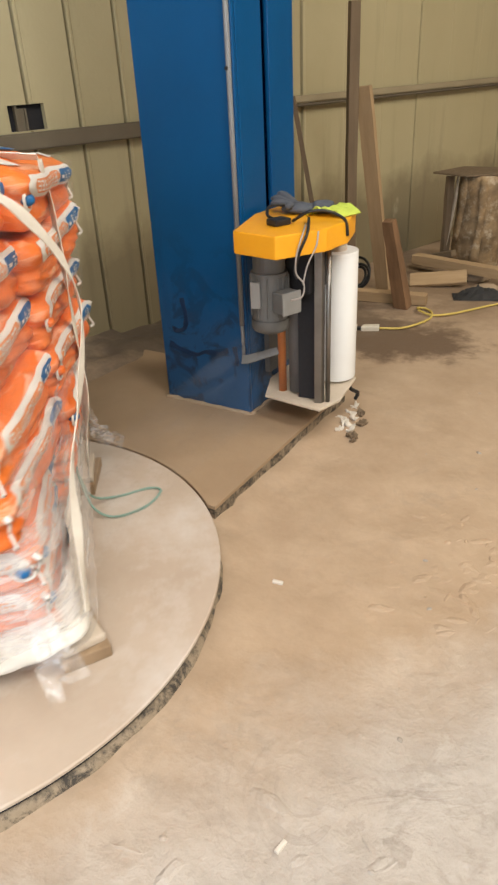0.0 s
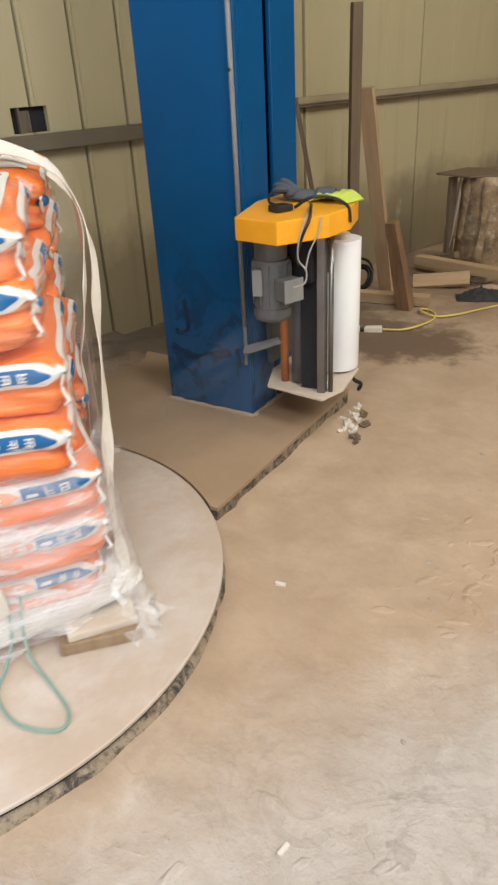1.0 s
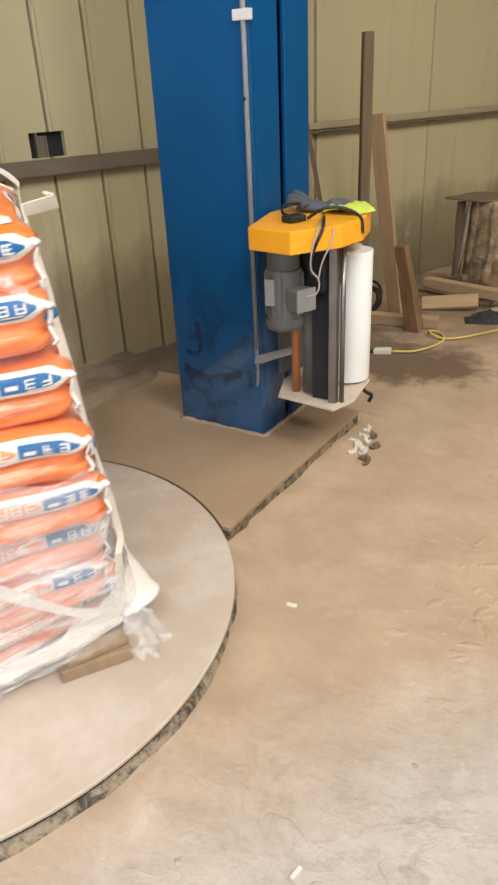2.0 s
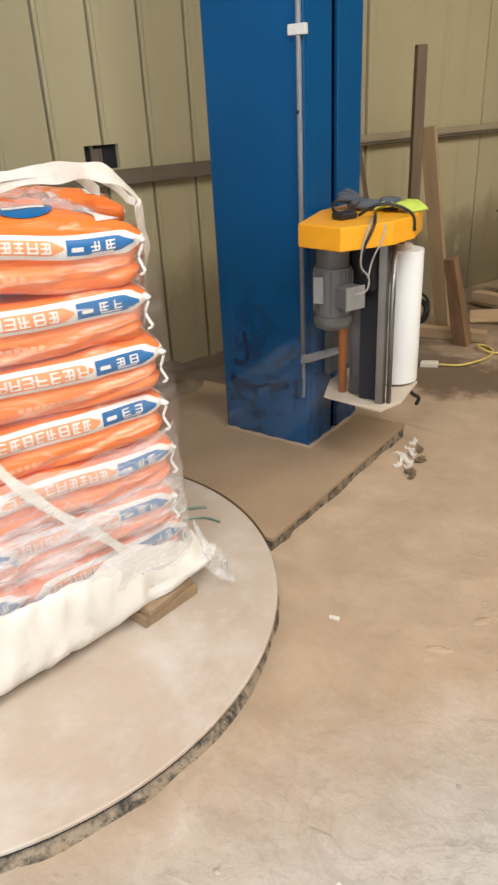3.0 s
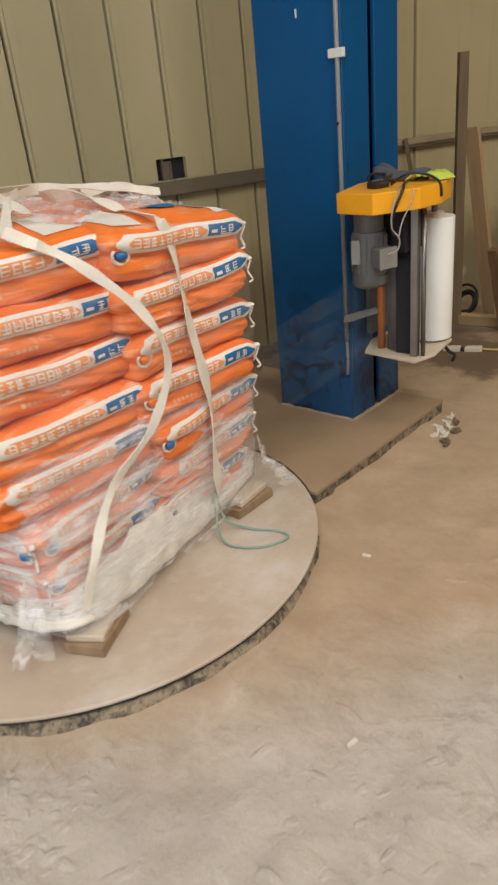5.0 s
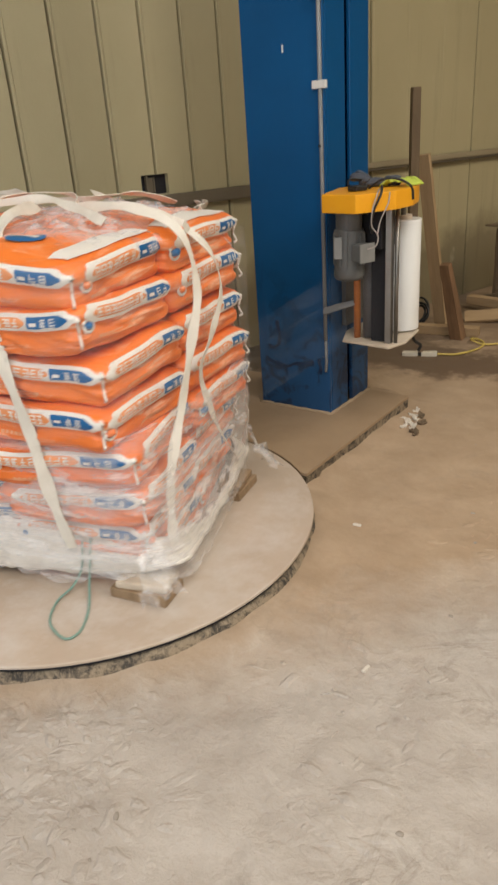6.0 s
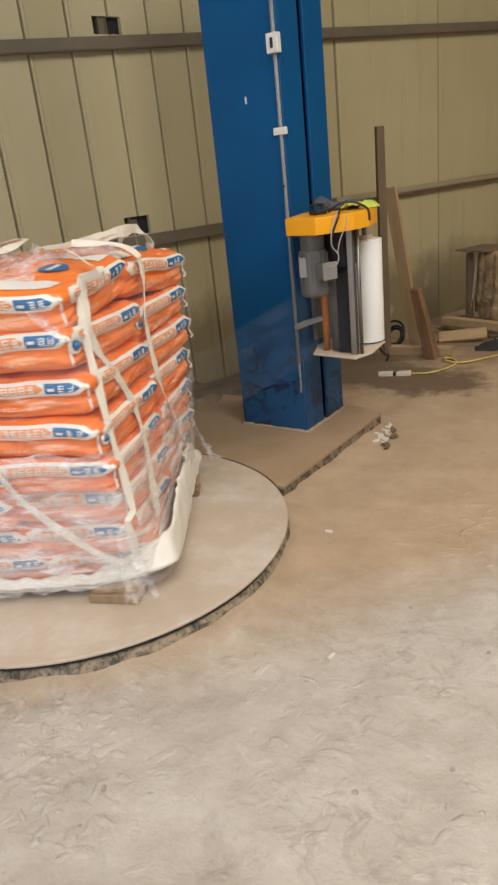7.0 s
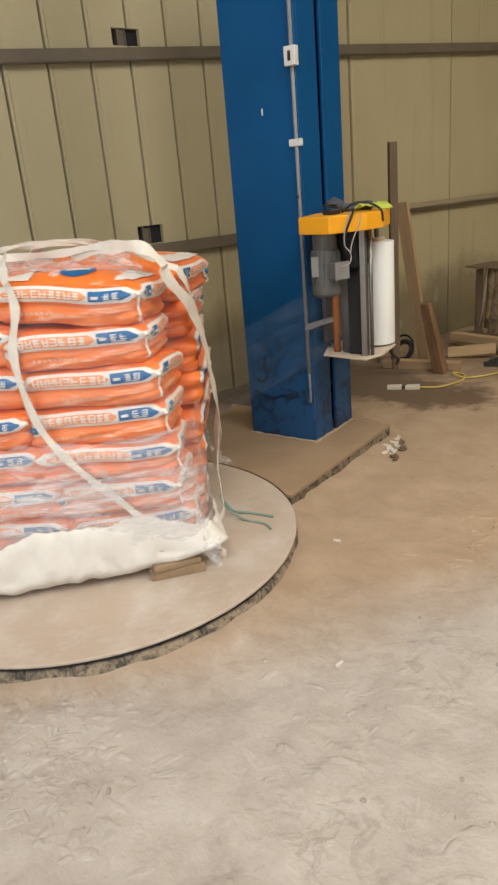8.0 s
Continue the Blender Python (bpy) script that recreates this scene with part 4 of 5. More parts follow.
def build_bag(seed, sides, half_a, half_b, outer, top):
    """sides: for each printed side, +1 or -1 for the end (along the side's own axis) that carries the blue tag."""
    b = thing("filled_bag", "plump orange woven bag with white side band and blue tag", "bag", group="bags on the turntable")
    dims = (half_a, half_b)
    crown = 0.030 if top else 0.010
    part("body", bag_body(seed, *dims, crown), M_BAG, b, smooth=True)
    rnd = random.Random(seed)
    for side, end in sides.items():
        along = half_a if side[1] == "y" else half_b
        half = along - 0.012
        z0, z1 = 0.006 + rnd.uniform(-0.003, 0.003), 0.056
        inner = -along * rnd.uniform(0.80, 0.92)
        def sx(lo, hi):
            return (min(lo * end, hi * end), max(lo * end, hi * end))
        a0, a1 = sx(inner, half)
        tips = (0.030, 0.03) if end < 0 else (0.03, 0.030)
        band = part("side_band", side_strip(side, seed, dims, a0, a1, z0, z1, 0.0018, *tips), M_BAND, b, "white printed band", smooth=True)
        tag_len = min(0.155, half * 0.62)
        t0, t1 = sx(half - tag_len, half - 0.016)
        tip = (0.030, 0.0) if end < 0 else (0.0, 0.030)
        part("blue_tag", side_strip(side, seed, dims, t0, t1, z0 + 0.008, z1 - 0.008, 0.0030, *tip), M_LABEL, band, "blue printed tag", smooth=True)
        marks = bmesh.new()
        side_strip(side, seed, dims, *sx(half - tag_len + 0.010, half - tag_len + 0.034), 0.024, 0.033, 0.0042, bm=marks)
        for q in range(2):
            block_bars(side, seed, dims, sx, half - tag_len + 0.048 + q * 0.032, 0.021, 0.022, 0.041, 0.0042, rnd, marks)
        side_strip(side, seed, dims, *sx(half - tag_len + 0.050, half - tag_len + 0.096), 0.0165, 0.0195, 0.0042, bm=marks)
        part("tag_mark", marks, M_BAND, band, "white marks", smooth=True, kind="stuff")
        # orange panel along the band, lettered in pale block characters
        p0, p1 = inner + 0.030, half - tag_len - 0.006
        part("band_panel", side_strip(side, seed, dims, *sx(p0, p1), z0 + 0.009, z1 - 0.009, 0.0030, *tips), M_PEACH, band, "faded orange panel", smooth=True)
        marks = bmesh.new()
        c0 = p0 + 0.012
        while c0 < p1 - 0.030:
            w = rnd.uniform(0.020, 0.026)
            block_bars(side, seed, dims, sx, c0, w, z0 + 0.013, z1 - 0.013, 0.0042, rnd, marks)
            c0 += w + rnd.uniform(0.004, 0.007)
        part("print_mark", marks, M_BAND, band, "pale block lettering bars", smooth=True, kind="stuff")
        # thin line of print on the belly
        lo = rnd.uniform(-0.75, -0.2) * half
        marks = bmesh.new()
        for q in range(9):
            side_strip(side, seed, dims, *sx(lo + q * 0.017, lo + q * 0.017 + 0.012), -0.036, -0.026, 0.0022, bm=marks)
        part("belly_print", marks, M_PALE, b, "pale line of print", smooth=True, kind="stuff")
        # gathered mouth of the bag at the inner end of the band
        if rnd.random() < 0.7:
            kx = (inner + 0.012) * end
            c = bag_point(kx, 0.004, side, seed, *dims, 0.004)
            ax = Vector((1, 0, 0)) if side[1] == "y" else Vector((0, 1, 0))
            r = rnd.uniform(0.016, 0.024)
            ring = [c + ax * r * 1.2 * math.cos(a) + Vector((0, 0, r * math.sin(a))) for a in (2 * math.pi * k / 14 for k in range(15))]
            knot = part("tied_end", tube(ring, 0.0045, 6, cap=False), M_BAND, b, "white gathered bag mouth", smooth=True)
            bm = bmesh.new()
            bmesh.ops.create_icosphere(bm, subdivisions=2, radius=r * 0.8, matrix=Matrix.Translation(c) @ Matrix.Diagonal((1, 1, 0.8, 1)))
            part("tuck", bm, M_LABEL if rnd.random() < 0.6 else M_BAG, knot, smooth=True)
    # white stitching thread hanging in a wave down the outer corner
    o = Vector((outer[0], outer[1], 0)).normalized()
    base = Vector((outer[0] * (half_a - 0.008), outer[1] * (half_b - 0.008), 0))
    wave = [base + o * w + Vector((0, 0, z)) for w, z in ((0.0, 0.036), (0.016, 0.030 + rnd.uniform(-0.004, 0.004)), (0.010, 0.012), (0.003, -0.006), (0.012, -0.026), (0.016, -0.036), (0.004, -0.042))]
    part("end_ear", tube(smooth_path(wave, 4), [0.008] * 5 + [0.0035] * 20, 6), M_BAND, b, "white stitched bag end", smooth=True)
    if top:
        ox, oy = outer
        ex = sorted((ox * (half_a - 0.025), ox * (half_a - 0.085)))
        part("top_panel", top_patch(seed, dims, crown, *ex, -half_b + 0.03, half_b - 0.03, 0.003), M_BAND, b, "white printed border", smooth=True)
        part("top_panel", top_patch(seed, dims, crown, *sorted((-ox * half_a * 0.85, -ox * half_a * 0.45)), *sorted((oy * half_b * 0.1, oy * half_b * 0.85)), 0.003), M_BAND, b, "white printed panel", smooth=True)
        part("top_emblem", top_patch(seed, dims, crown, ox * 0.03 - 0.06, ox * 0.03 + 0.06, oy * half_b * 0.45 - 0.045, oy * half_b * 0.45 + 0.045, 0.004, True), M_LABEL, b, "blue printed roundel", smooth=True)
        part("top_print", top_patch(seed, dims, crown, ox * 0.03 - 0.042, ox * 0.03 + 0.042, oy * half_b * 0.45 - 0.008, oy * half_b * 0.45 + 0.010, 0.0055), M_BAND, b, "white stroke", smooth=True)
    return b


STACK = pose(0.02, -0.025, 0, 0, 0, -7)      # the bags sit askew on the sling
STACK_TOP = pose(0.02, -0.025, 0, 0, 0, -16)


def askew(z):
    """The stack twists as it rises: its turn, in degrees, at a height."""
    return -17.0 * min(1.0, max(0.0, z - 0.15)) ** 0.7


def clear_of_bags(p, hug):
    """Moves a point of webbing out to, or with hug also back to, the skin of the stacked bags."""
    lean = pose(0.02, -0.025, 0, 0, 0, askew(p[2]))
    q = lean.inverted() @ Vector(p)
    if not 0.13 < q.z < 1.17:
        return Vector(p)
    k = (1.0 - 0.04 * max(0.0, q.z - 0.24)) * (0.955 + 0.045 * min(1.0, max(0.0, (q.z - 0.25) / 0.3)))
    left = 0.602 - 0.060 * min(1.0, max(0.0, (q.y - 0.17) / 0.12))
    hx, hy = (0.518 if q.x > 0 else left) * k, (0.455 if q.y > 0 else 0.486) * k
    fx, fy = abs(q.x) / hx, abs(q.y) / hy
    m = max(fx, fy)
    if m < 1 or hug and m < 1.35:
        if fx > fy:
            q.x = math.copysign(hx, q.x)
        else:
            q.y = math.copysign(hy, q.y)
        q.x, q.y = max(-hx, min(hx, q.x)), max(-hy, min(hy, q.y))
    return lean @ q


TAPER = (0.88, 0.92, 0.95, 0.985, 0.985, 0.98, 0.97, 0.955)     # how tightly each course is drawn in


def build_load():
    """Eight courses of four bags; returns (thing, pose in the disc's space)."""
    load = []
    protos = {}
    rnd = random.Random(5)
    corners = {(1, 1): ({"+x": 1, "+y": -1}, 0.252, 0.222, 0.208), (-1, 1): ({"-x": 1, "+y": -1}, 0.252, 0.160, 0.270),
               (1, -1): ({"+x": 1, "-y": 1}, 0.258, 0.228, 0.236), (-1, -1): ({"-x": 1, "-y": 1}, 0.280, 0.285, 0.166)}
    for k in range(8):
        z = 0.264 + 0.137 * (k - 1) if k else 0.152
        taper = TAPER[k]
        girth = 0.92 if k < 2 else 0.96 if k == 2 else 1.0
        off = min(1.0, k / 3)
        for (ix, iy), (sides, half_a, half_b, cy) in corners.items():
            variant = (ix, iy, k % 4, girth, k == 7)
            slump = 3.0 if k == 7 else 0.0
            m = (pose(0.02 * off, -0.025 * off, 0, 0, 0, askew(z)) @ Matrix.Translation((ix * ((0.272 if ix + iy == -2 else 0.240) * taper + rnd.uniform(-0.016, 0.012)), iy * (cy * taper + rnd.uniform(-0.010, 0.010)), z + rnd.uniform(-0.005, 0.005) + (0.012 if ix * iy > 0 else -0.004)))
                 @ pose(0, 0, 0, rnd.uniform(-2, 2) * (1 + slump * 0.5) + 1.0 * iy - iy * slump, -ix * 1.5 + rnd.uniform(-1.2, 1.2) + ix * slump * 1.5, rnd.uniform(-4.5, 4.5) * (2.0 if k == 7 else 1.0) - 2.0 * iy))
            if variant not in protos:
                ob = build_bag(k % 4 * 4 + ix + 2 * iy + 20, sides, half_a * girth, half_b * girth, (ix, iy), k == 7)
                ob.matrix_basis = m
                protos[variant] = ob
            else:
                ob = copy_thing(protos[variant], m)
            load.append((ob, m.copy()))
            if k == 7:
                ob["label"] = "top orange woven bag, bulging under loose clear film and webbing"
    # sling and webbing
    s = thing("lifting_sling", "white woven lifting sling with webbing straps round the bags", "sling")
    bm = bmesh.new()
    n = 340
    rows = []
    hx, hy = 0.512, 0.446
    def rr(a, ex=6.0):
        c, q = math.cos(a), math.sin(a)
        return (abs(c / hx) ** ex + abs(q / hy) ** ex) ** (-1 / ex)
    keys = np.linspace(0, 6, 19)
    for k in range(n):
        a = 2 * math.pi * k / n
        c, q = math.cos(a), math.sin(a)
        r = rr(a)
        face_y = max(0.0, abs(q) * 1.25 - abs(c) * 0.35)
        corner = math.exp(-((abs(abs(math.atan2(abs(q) / hy, abs(c) / hx)) - math.pi / 4)) / 0.16) ** 2)
        w = noise.noise((c * 3, q * 3, 1))
        w2 = noise.noise((c * 11, q * 11, 4))
        top = 0.165 + 0.15 * min(1, face_y) + 0.030 * w + 0.016 * w2
        ear = 0.055 * corner
        lowz = 0.103 + 0.055 * corner + 0.014 * w
        prof = [(0.55 * r, 0.098), (0.84 * r, 0.096 + 0.02 * corner), (0.97 * r + ear, lowz), (1.025 * r + ear * 1.15, lowz + 0.03), (1.03 * r + ear * 0.7, 0.6 * lowz + 0.4 * top), (1.012 * r + ear * 0.2, top - 0.01), (0.995 * r, top)]
        ps, pz = np.interp(keys, range(7), [p for p, _ in prof]), np.interp(keys, range(7), [z for _, z in prof])
        row = []
        for i, (p, z) in enumerate(zip(ps, pz)):
            # slack folds that run slantwise towards the corners
            f = noise.noise((c * 9 + z * 10, q * 9 - z * 8, z * 14)) * 0.010 + (0.5 - abs(noise.noise((c * 7 - z * 13, q * 7 + z * 9, 6)))) * 0.020 - 0.006
            f *= min(1.0, max(0, i - 3) / 6)
            row.append(bm.verts.new((c * (p + f), q * (p + f), z + 0.006 * noise.noise((c * 9, q * 9, z * 9)))))
        rows.append(row)
    for a, b in zip(rows, rows[1:] + rows[:1]):
        for i in range(18):
            bm.faces.new((a[i], b[i], b[i + 1], a[i + 1]))
    bmesh.ops.recalc_face_normals(bm, faces=bm.faces[:])
    geom = bmesh.ops.extrude_face_region(bm, geom=bm.faces[:])["geom"]
    bmesh.ops.translate(bm, verts=[v for v in geom if isinstance(v, bmesh.types.BMVert)], vec=(0, 0, 0.004))
    part("woven_base", bm, M_WEAVE, s, "white woven sheet under the bags", smooth=True)
    out = lambda p: (p[0] / 0.5 ** 2, p[1] / 0.42 ** 2, 0.15)
    def strap(pts, width=0.034, hug=True):
        part("strap", ribbon([clear_of_bags(q, hug) for q in smooth_path(pts, 10)], width, 0.0028, out), M_STRAP, s, "white webbing strap")
    strap([(0.05, -0.10, 1.235), (0.06, -0.30, 1.22), (0.09, -0.445, 1.11), (0.12, -0.465, 0.86), (0.16, -0.468, 0.64), (0.17, -0.472, 0.42), (0.19, -0.475, 0.25)], 0.036)
    strap([(-0.34, -0.36, 1.20), (-0.23, -0.47, 1.10), (-0.11, -0.545, 0.95), (-0.06, -0.56, 0.80), (-0.13, -0.525, 0.63), (-0.29, -0.485, 0.51), (-0.40, -0.475, 0.34), (-0.46, -0.47, 0.22)], 0.026, False)
    strap([(0.20, -0.12, 1.225), (0.38, -0.14, 1.22), (0.53, -0.17, 1.15), (0.578, -0.20, 0.99), (0.555, -0.25, 0.82), (0.53, -0.32, 0.65), (0.50, -0.38, 0.48), (0.49, -0.40, 0.33), (0.50, -0.42, 0.20)], 0.030, False)
    strap([(0.28, -0.06, 1.225), (0.44, -0.10, 1.20), (0.57, -0.05, 1.09), (0.595, -0.01, 0.95), (0.565, -0.06, 0.81), (0.53, -0.10, 0.70), (0.51, 0.0, 0.48), (0.50, 0.21, 0.26), (0.51, 0.36, 0.18)], 0.024, False)
    strap([(0.10, 0.20, 1.245), (0.08, 0.38, 1.21), (0.07, 0.455, 1.10), (0.11, 0.465, 0.94), (0.07, 0.468, 0.71), (-0.03, 0.47, 0.55), (-0.18, 0.472, 0.38), (-0.26, 0.475, 0.26)], 0.026)
    def face(y, z):
        return tuple(pose(0.02, -0.025, 0, 0, 0, askew(z)) @ Vector((-0.56, y, z)))
    strap([(-0.12, 0.20, 1.225), (-0.25, 0.31, 1.245), (-0.36, 0.36, 1.235), face(0.25, 1.14), face(0.12, 0.97), face(0.02, 0.78), face(-0.10, 0.55), face(-0.19, 0.33), face(-0.24, 0.20)], 0.040)
    strap([(-0.20, 0.26, 1.23), (-0.34, 0.33, 1.24), face(0.18, 1.13), face(0.07, 0.95), face(-0.03, 0.76), face(-0.10, 0.56)], 0.022)
    strap([face(-0.10, 0.56), face(-0.12, 0.40), face(-0.04, 0.26), face(0.18, 0.17), (-0.52, 0.44, 0.14)], 0.024)
    strap([(0.42, 0.36, 1.19), (0.50, 0.44, 1.09), (0.505, 0.45, 0.96), (0.42, 0.468, 0.84), (0.34, 0.47, 0.70), (0.32, 0.472, 0.52), (0.33, 0.474, 0.28)], 0.024)
    strap([(0.45, 0.36, 1.19), (0.535, 0.43, 1.06), (0.545, 0.42, 0.84), (0.545, 0.35, 0.50), (0.54, 0.34, 0.24)], 0.026)
    # loops of webbing lying over the top
    strap([(-0.40, 0.26, 1.19), (-0.27, 0.31, 1.250), (-0.10, 0.20, 1.235), (0.10, 0.10, 1.23), (0.25, 0.22, 1.235), (0.36, 0.32, 1.19)], 0.024)
    strap([(-0.34, -0.36, 1.18), (-0.16, -0.20, 1.24), (0.05, -0.10, 1.255), (0.22, -0.20, 1.235), (0.36, -0.30, 1.20)], 0.026)
    strap([(-0.2, -0.30, 1.22), (-0.05, -0.02, 1.265), (0.12, 0.0, 1.255), (0.20, -0.12, 1.23)], 0.022)
    load.append((s, Matrix.Identity(4)))
    # film round the lower courses, and one thin loose turn above them
    f = thing("film_wrap", "clear crinkled stretch film round the lower bags", "stretch film")
    n, kz = 260, 12
    for turn, (za, zb, swell, mat) in enumerate(((0.13, 0.36, 1.050, M_FILM), (0.20, 0.50, 1.045, M_FILM), (0.38, 0.64, 1.050, M_FILM), (0.58, 1.12, 1.070, M_THIN))):
        bm = bmesh.new()
        rows = []
        for k in range(n):
            a = 2 * math.pi * k / n
            c, q = math.cos(a), math.sin(a)
            lo = za + 0.03 * noise.noise((c * 2, q * 2, turn)) + 0.02 * noise.noise((c * 9, q * 9, turn))
            top = zb + 0.04 * noise.noise((c * 2, q * 2, 7 + turn)) + 0.02 * noise.noise((c * 8, q * 8, 3 + turn))
            col = []
            for j in range(kz + 1):
                t = j / kz
                z = lo + (top - lo) * t
                ridge = 0.5 - abs(noise.noise((c * 9 + z * 7, q * 9 - z * 5, z * 16 + turn)))
                r = rr(a, 8.0) * (swell - 0.008 * t + 0.010 * noise.noise((c * 5, q * 5, t * 4 + turn)) + 0.022 * ridge - 0.010)
                b = a + math.radians(askew(z) + 7.0)
                col.append(bm.verts.new((math.cos(b) * r, math.sin(b) * r, z)))
            rows.append(col)
        for a, b in zip(rows, rows[1:] + rows[:1]):
            for j in range(kz):
                bm.faces.new((a[j], b[j], b[j + 1], a[j + 1]))
        part("film_turn", bm, mat, f, smooth=True)
    # torn tails of film gathered at the lower corners
    for cx, cy, spread in ((0.505, -0.45, 0.12), (0.525, 0.42, 0.09), (-0.54, -0.43, 0.10), (-0.53, 0.45, 0.07)):
        bm = bmesh.new()
        u = Vector((cx, cy, 0)).normalized()
        v = Vector((-u.y, u.x, 0))
        rows = []
        for i in range(13):
            t = i / 12
            rows.append([bm.verts.new(Vector((cx, cy, 0)) * (0.96 + 0.04 * t) + u * (0.07 * t * t + 0.07 * noise.noise((i * 0.5, j * 0.6, cx * 9)) * t) + v * spread * (j / 10 - 0.5) * (0.35 + 0.8 * t) + Vector((0, 0, 0.34 - 0.19 * t + 0.04 * noise.noise((i * 0.6, j * 0.6, cy * 7))))) for j in range(11)])
        for r0, r1 in zip(rows, rows[1:]):
            for j in range(10):
                bm.faces.new((r0[j], r0[j + 1], r1[j + 1], r1[j]))
        part("film_tail", bm, M_FILM, f, "gathered tail of clear film", smooth=True)
    load.append((f, STACK))
    # loose film rumpled on the top
    tf = thing("loose_film", "loose rumpled clear film lying over the top bags", "stretch film")
    bm = bmesh.new()
    n = 60
    grid = [[bm.verts.new((-0.48 + 0.96 * i / n, -0.41 + 0.82 * j / n,
             1.190 - 0.09 * (abs(i / n - 0.5) * 2) ** 5 - 0.09 * (abs(j / n - 0.5) * 2) ** 5 + 0.05 * abs(noise.noise((i * 0.14, j * 0.14, 3))) + 0.03 * abs(noise.noise((i * 0.4, j * 0.4, 8))))) for i in range(n + 1)] for j in range(n + 1)]
    for a, b in zip(grid, grid[1:]):
        for i in range(n):
            bm.faces.new((a[i], a[i + 1], b[i + 1], b[i]))
    part("sheet", bm, M_TOPFILM, tf, smooth=True)
    load.append((tf, STACK_TOP))
    # timber blocks under the sling
    for x, y, rz, sx, sy in ((0.40, -0.46, -10, 0.10, 0.06), (-0.40, -0.43, 15, 0.09, 0.06), (0.52, 0.25, 80, 0.09, 0.05), (-0.33, 0.405, 5, 0.10, 0.055)):
        blk = thing("timber_block", "dusty timber block propping the sling on the turntable", "timber block", group="timber blocks")
        bm = box(-sx, -sy, TABLE_Z + 0.001, sx, sy, TABLE_Z + 0.036, bevel=0.004)
        part("lower_piece", bm, M_WOOD, blk)
        part("upper_piece", box(-sx * 0.95, -sy * 0.9, TABLE_Z + 0.0365, sx * 0.8, sy * 0.95, TABLE_Z + 0.06, bevel=0.006), M_PLATE if y < 0 else M_WOOD, blk, m=pose(0.01, 0.006, 0, 0, 0, 6))
        load.append((blk, pose(x, y, 0, 0, 0, rz)))
    tw = thing("twine", "loop of green twine trailing on the turntable", "twine")
    z = TABLE_Z + 0.006
    part("loop", tube(smooth_path([(0.20, -0.46, 0.25), (0.19, -0.475, 0.16), (0.16, -0.50, z + 0.02), (0.13, -0.56, z), (0.16, -0.66, z), (0.24, -0.72, z), (0.27, -0.68, z), (0.25, -0.58, z), (0.22, -0.50, z + 0.03), (0.22, -0.47, 0.18), (0.23, -0.46, 0.26)]), 0.004, 7), M_CORD, tw, smooth=True)
    load.append((tw, Matrix.Identity(4)))
    tw = thing("twine", "end of green twine lying on the turntable", "twine")
    part("strand", tube(smooth_path([(-0.545, 0.02, 0.17), (-0.58, 0.05, 0.12), (-0.64, 0.09, z), (-0.71, 0.15, z), (-0.73, 0.21, z)]), 0.004, 7), M_CORD, tw, smooth=True)
    part("strand", tube(smooth_path([(-0.55, 0.0, 0.17), (-0.60, 0.02, 0.10), (-0.67, 0.03, z), (-0.76, 0.10, z)]), 0.005, 7), M_CORD, tw, smooth=True)
    load.append((tw, Matrix.Identity(4)))
    return load


LOAD = build_load()


# ---- timber, drum and litter along the wall ----
def board(name, label, a, b, w, t, mat, spin=0.0, taper=1.0, cat="board", bend=0.0):
    """A sawn board from a to b (points on its axis), w wide and t thick."""
    a, b = Vector(a), Vector(b)
    length = (b - a).length
    ob = thing(name, label, cat)
    bm = bmesh.new()
    n = 8
    rings = []
    for i in range(n + 1):
        s = i / n
        k = 1 + (taper - 1) * s
        off = bend * math.sin(math.pi * s)
        j = 0.003 * noise.noise((s * 7, a.x * 9, 1))
        rings.append([bm.verts.new((x * k + off + j, y * k, length * s)) for x, y in ((-w / 2, -t / 2), (w / 2, -t / 2), (w / 2, t / 2), (-w / 2, t / 2))])
    for p, q in zip(rings, rings[1:]):
        for k in range(4):
            bm.faces.new((p[k], p[(k + 1) % 4], q[(k + 1) % 4], q[k]))
    bm.faces.new(rings[0][::-1])
    bm.faces.new(rings[-1])
    bmesh.ops.bevel(bm, geom=[e for e in bm.edges if abs(e.verts[0].co.z - e.verts[1].co.z) > 0.01], offset=0.004, segments=1, affect="EDGES")
    bmesh.ops.recalc_face_normals(bm, faces=bm.faces[:])
    part("timber", bm, mat, ob, m=Matrix.Translation(a) @ (b - a).to_track_quat("Z", "Y").to_matrix().to_4x4() @ pose(0, 0, 0, 0, 0, spin))
    return ob


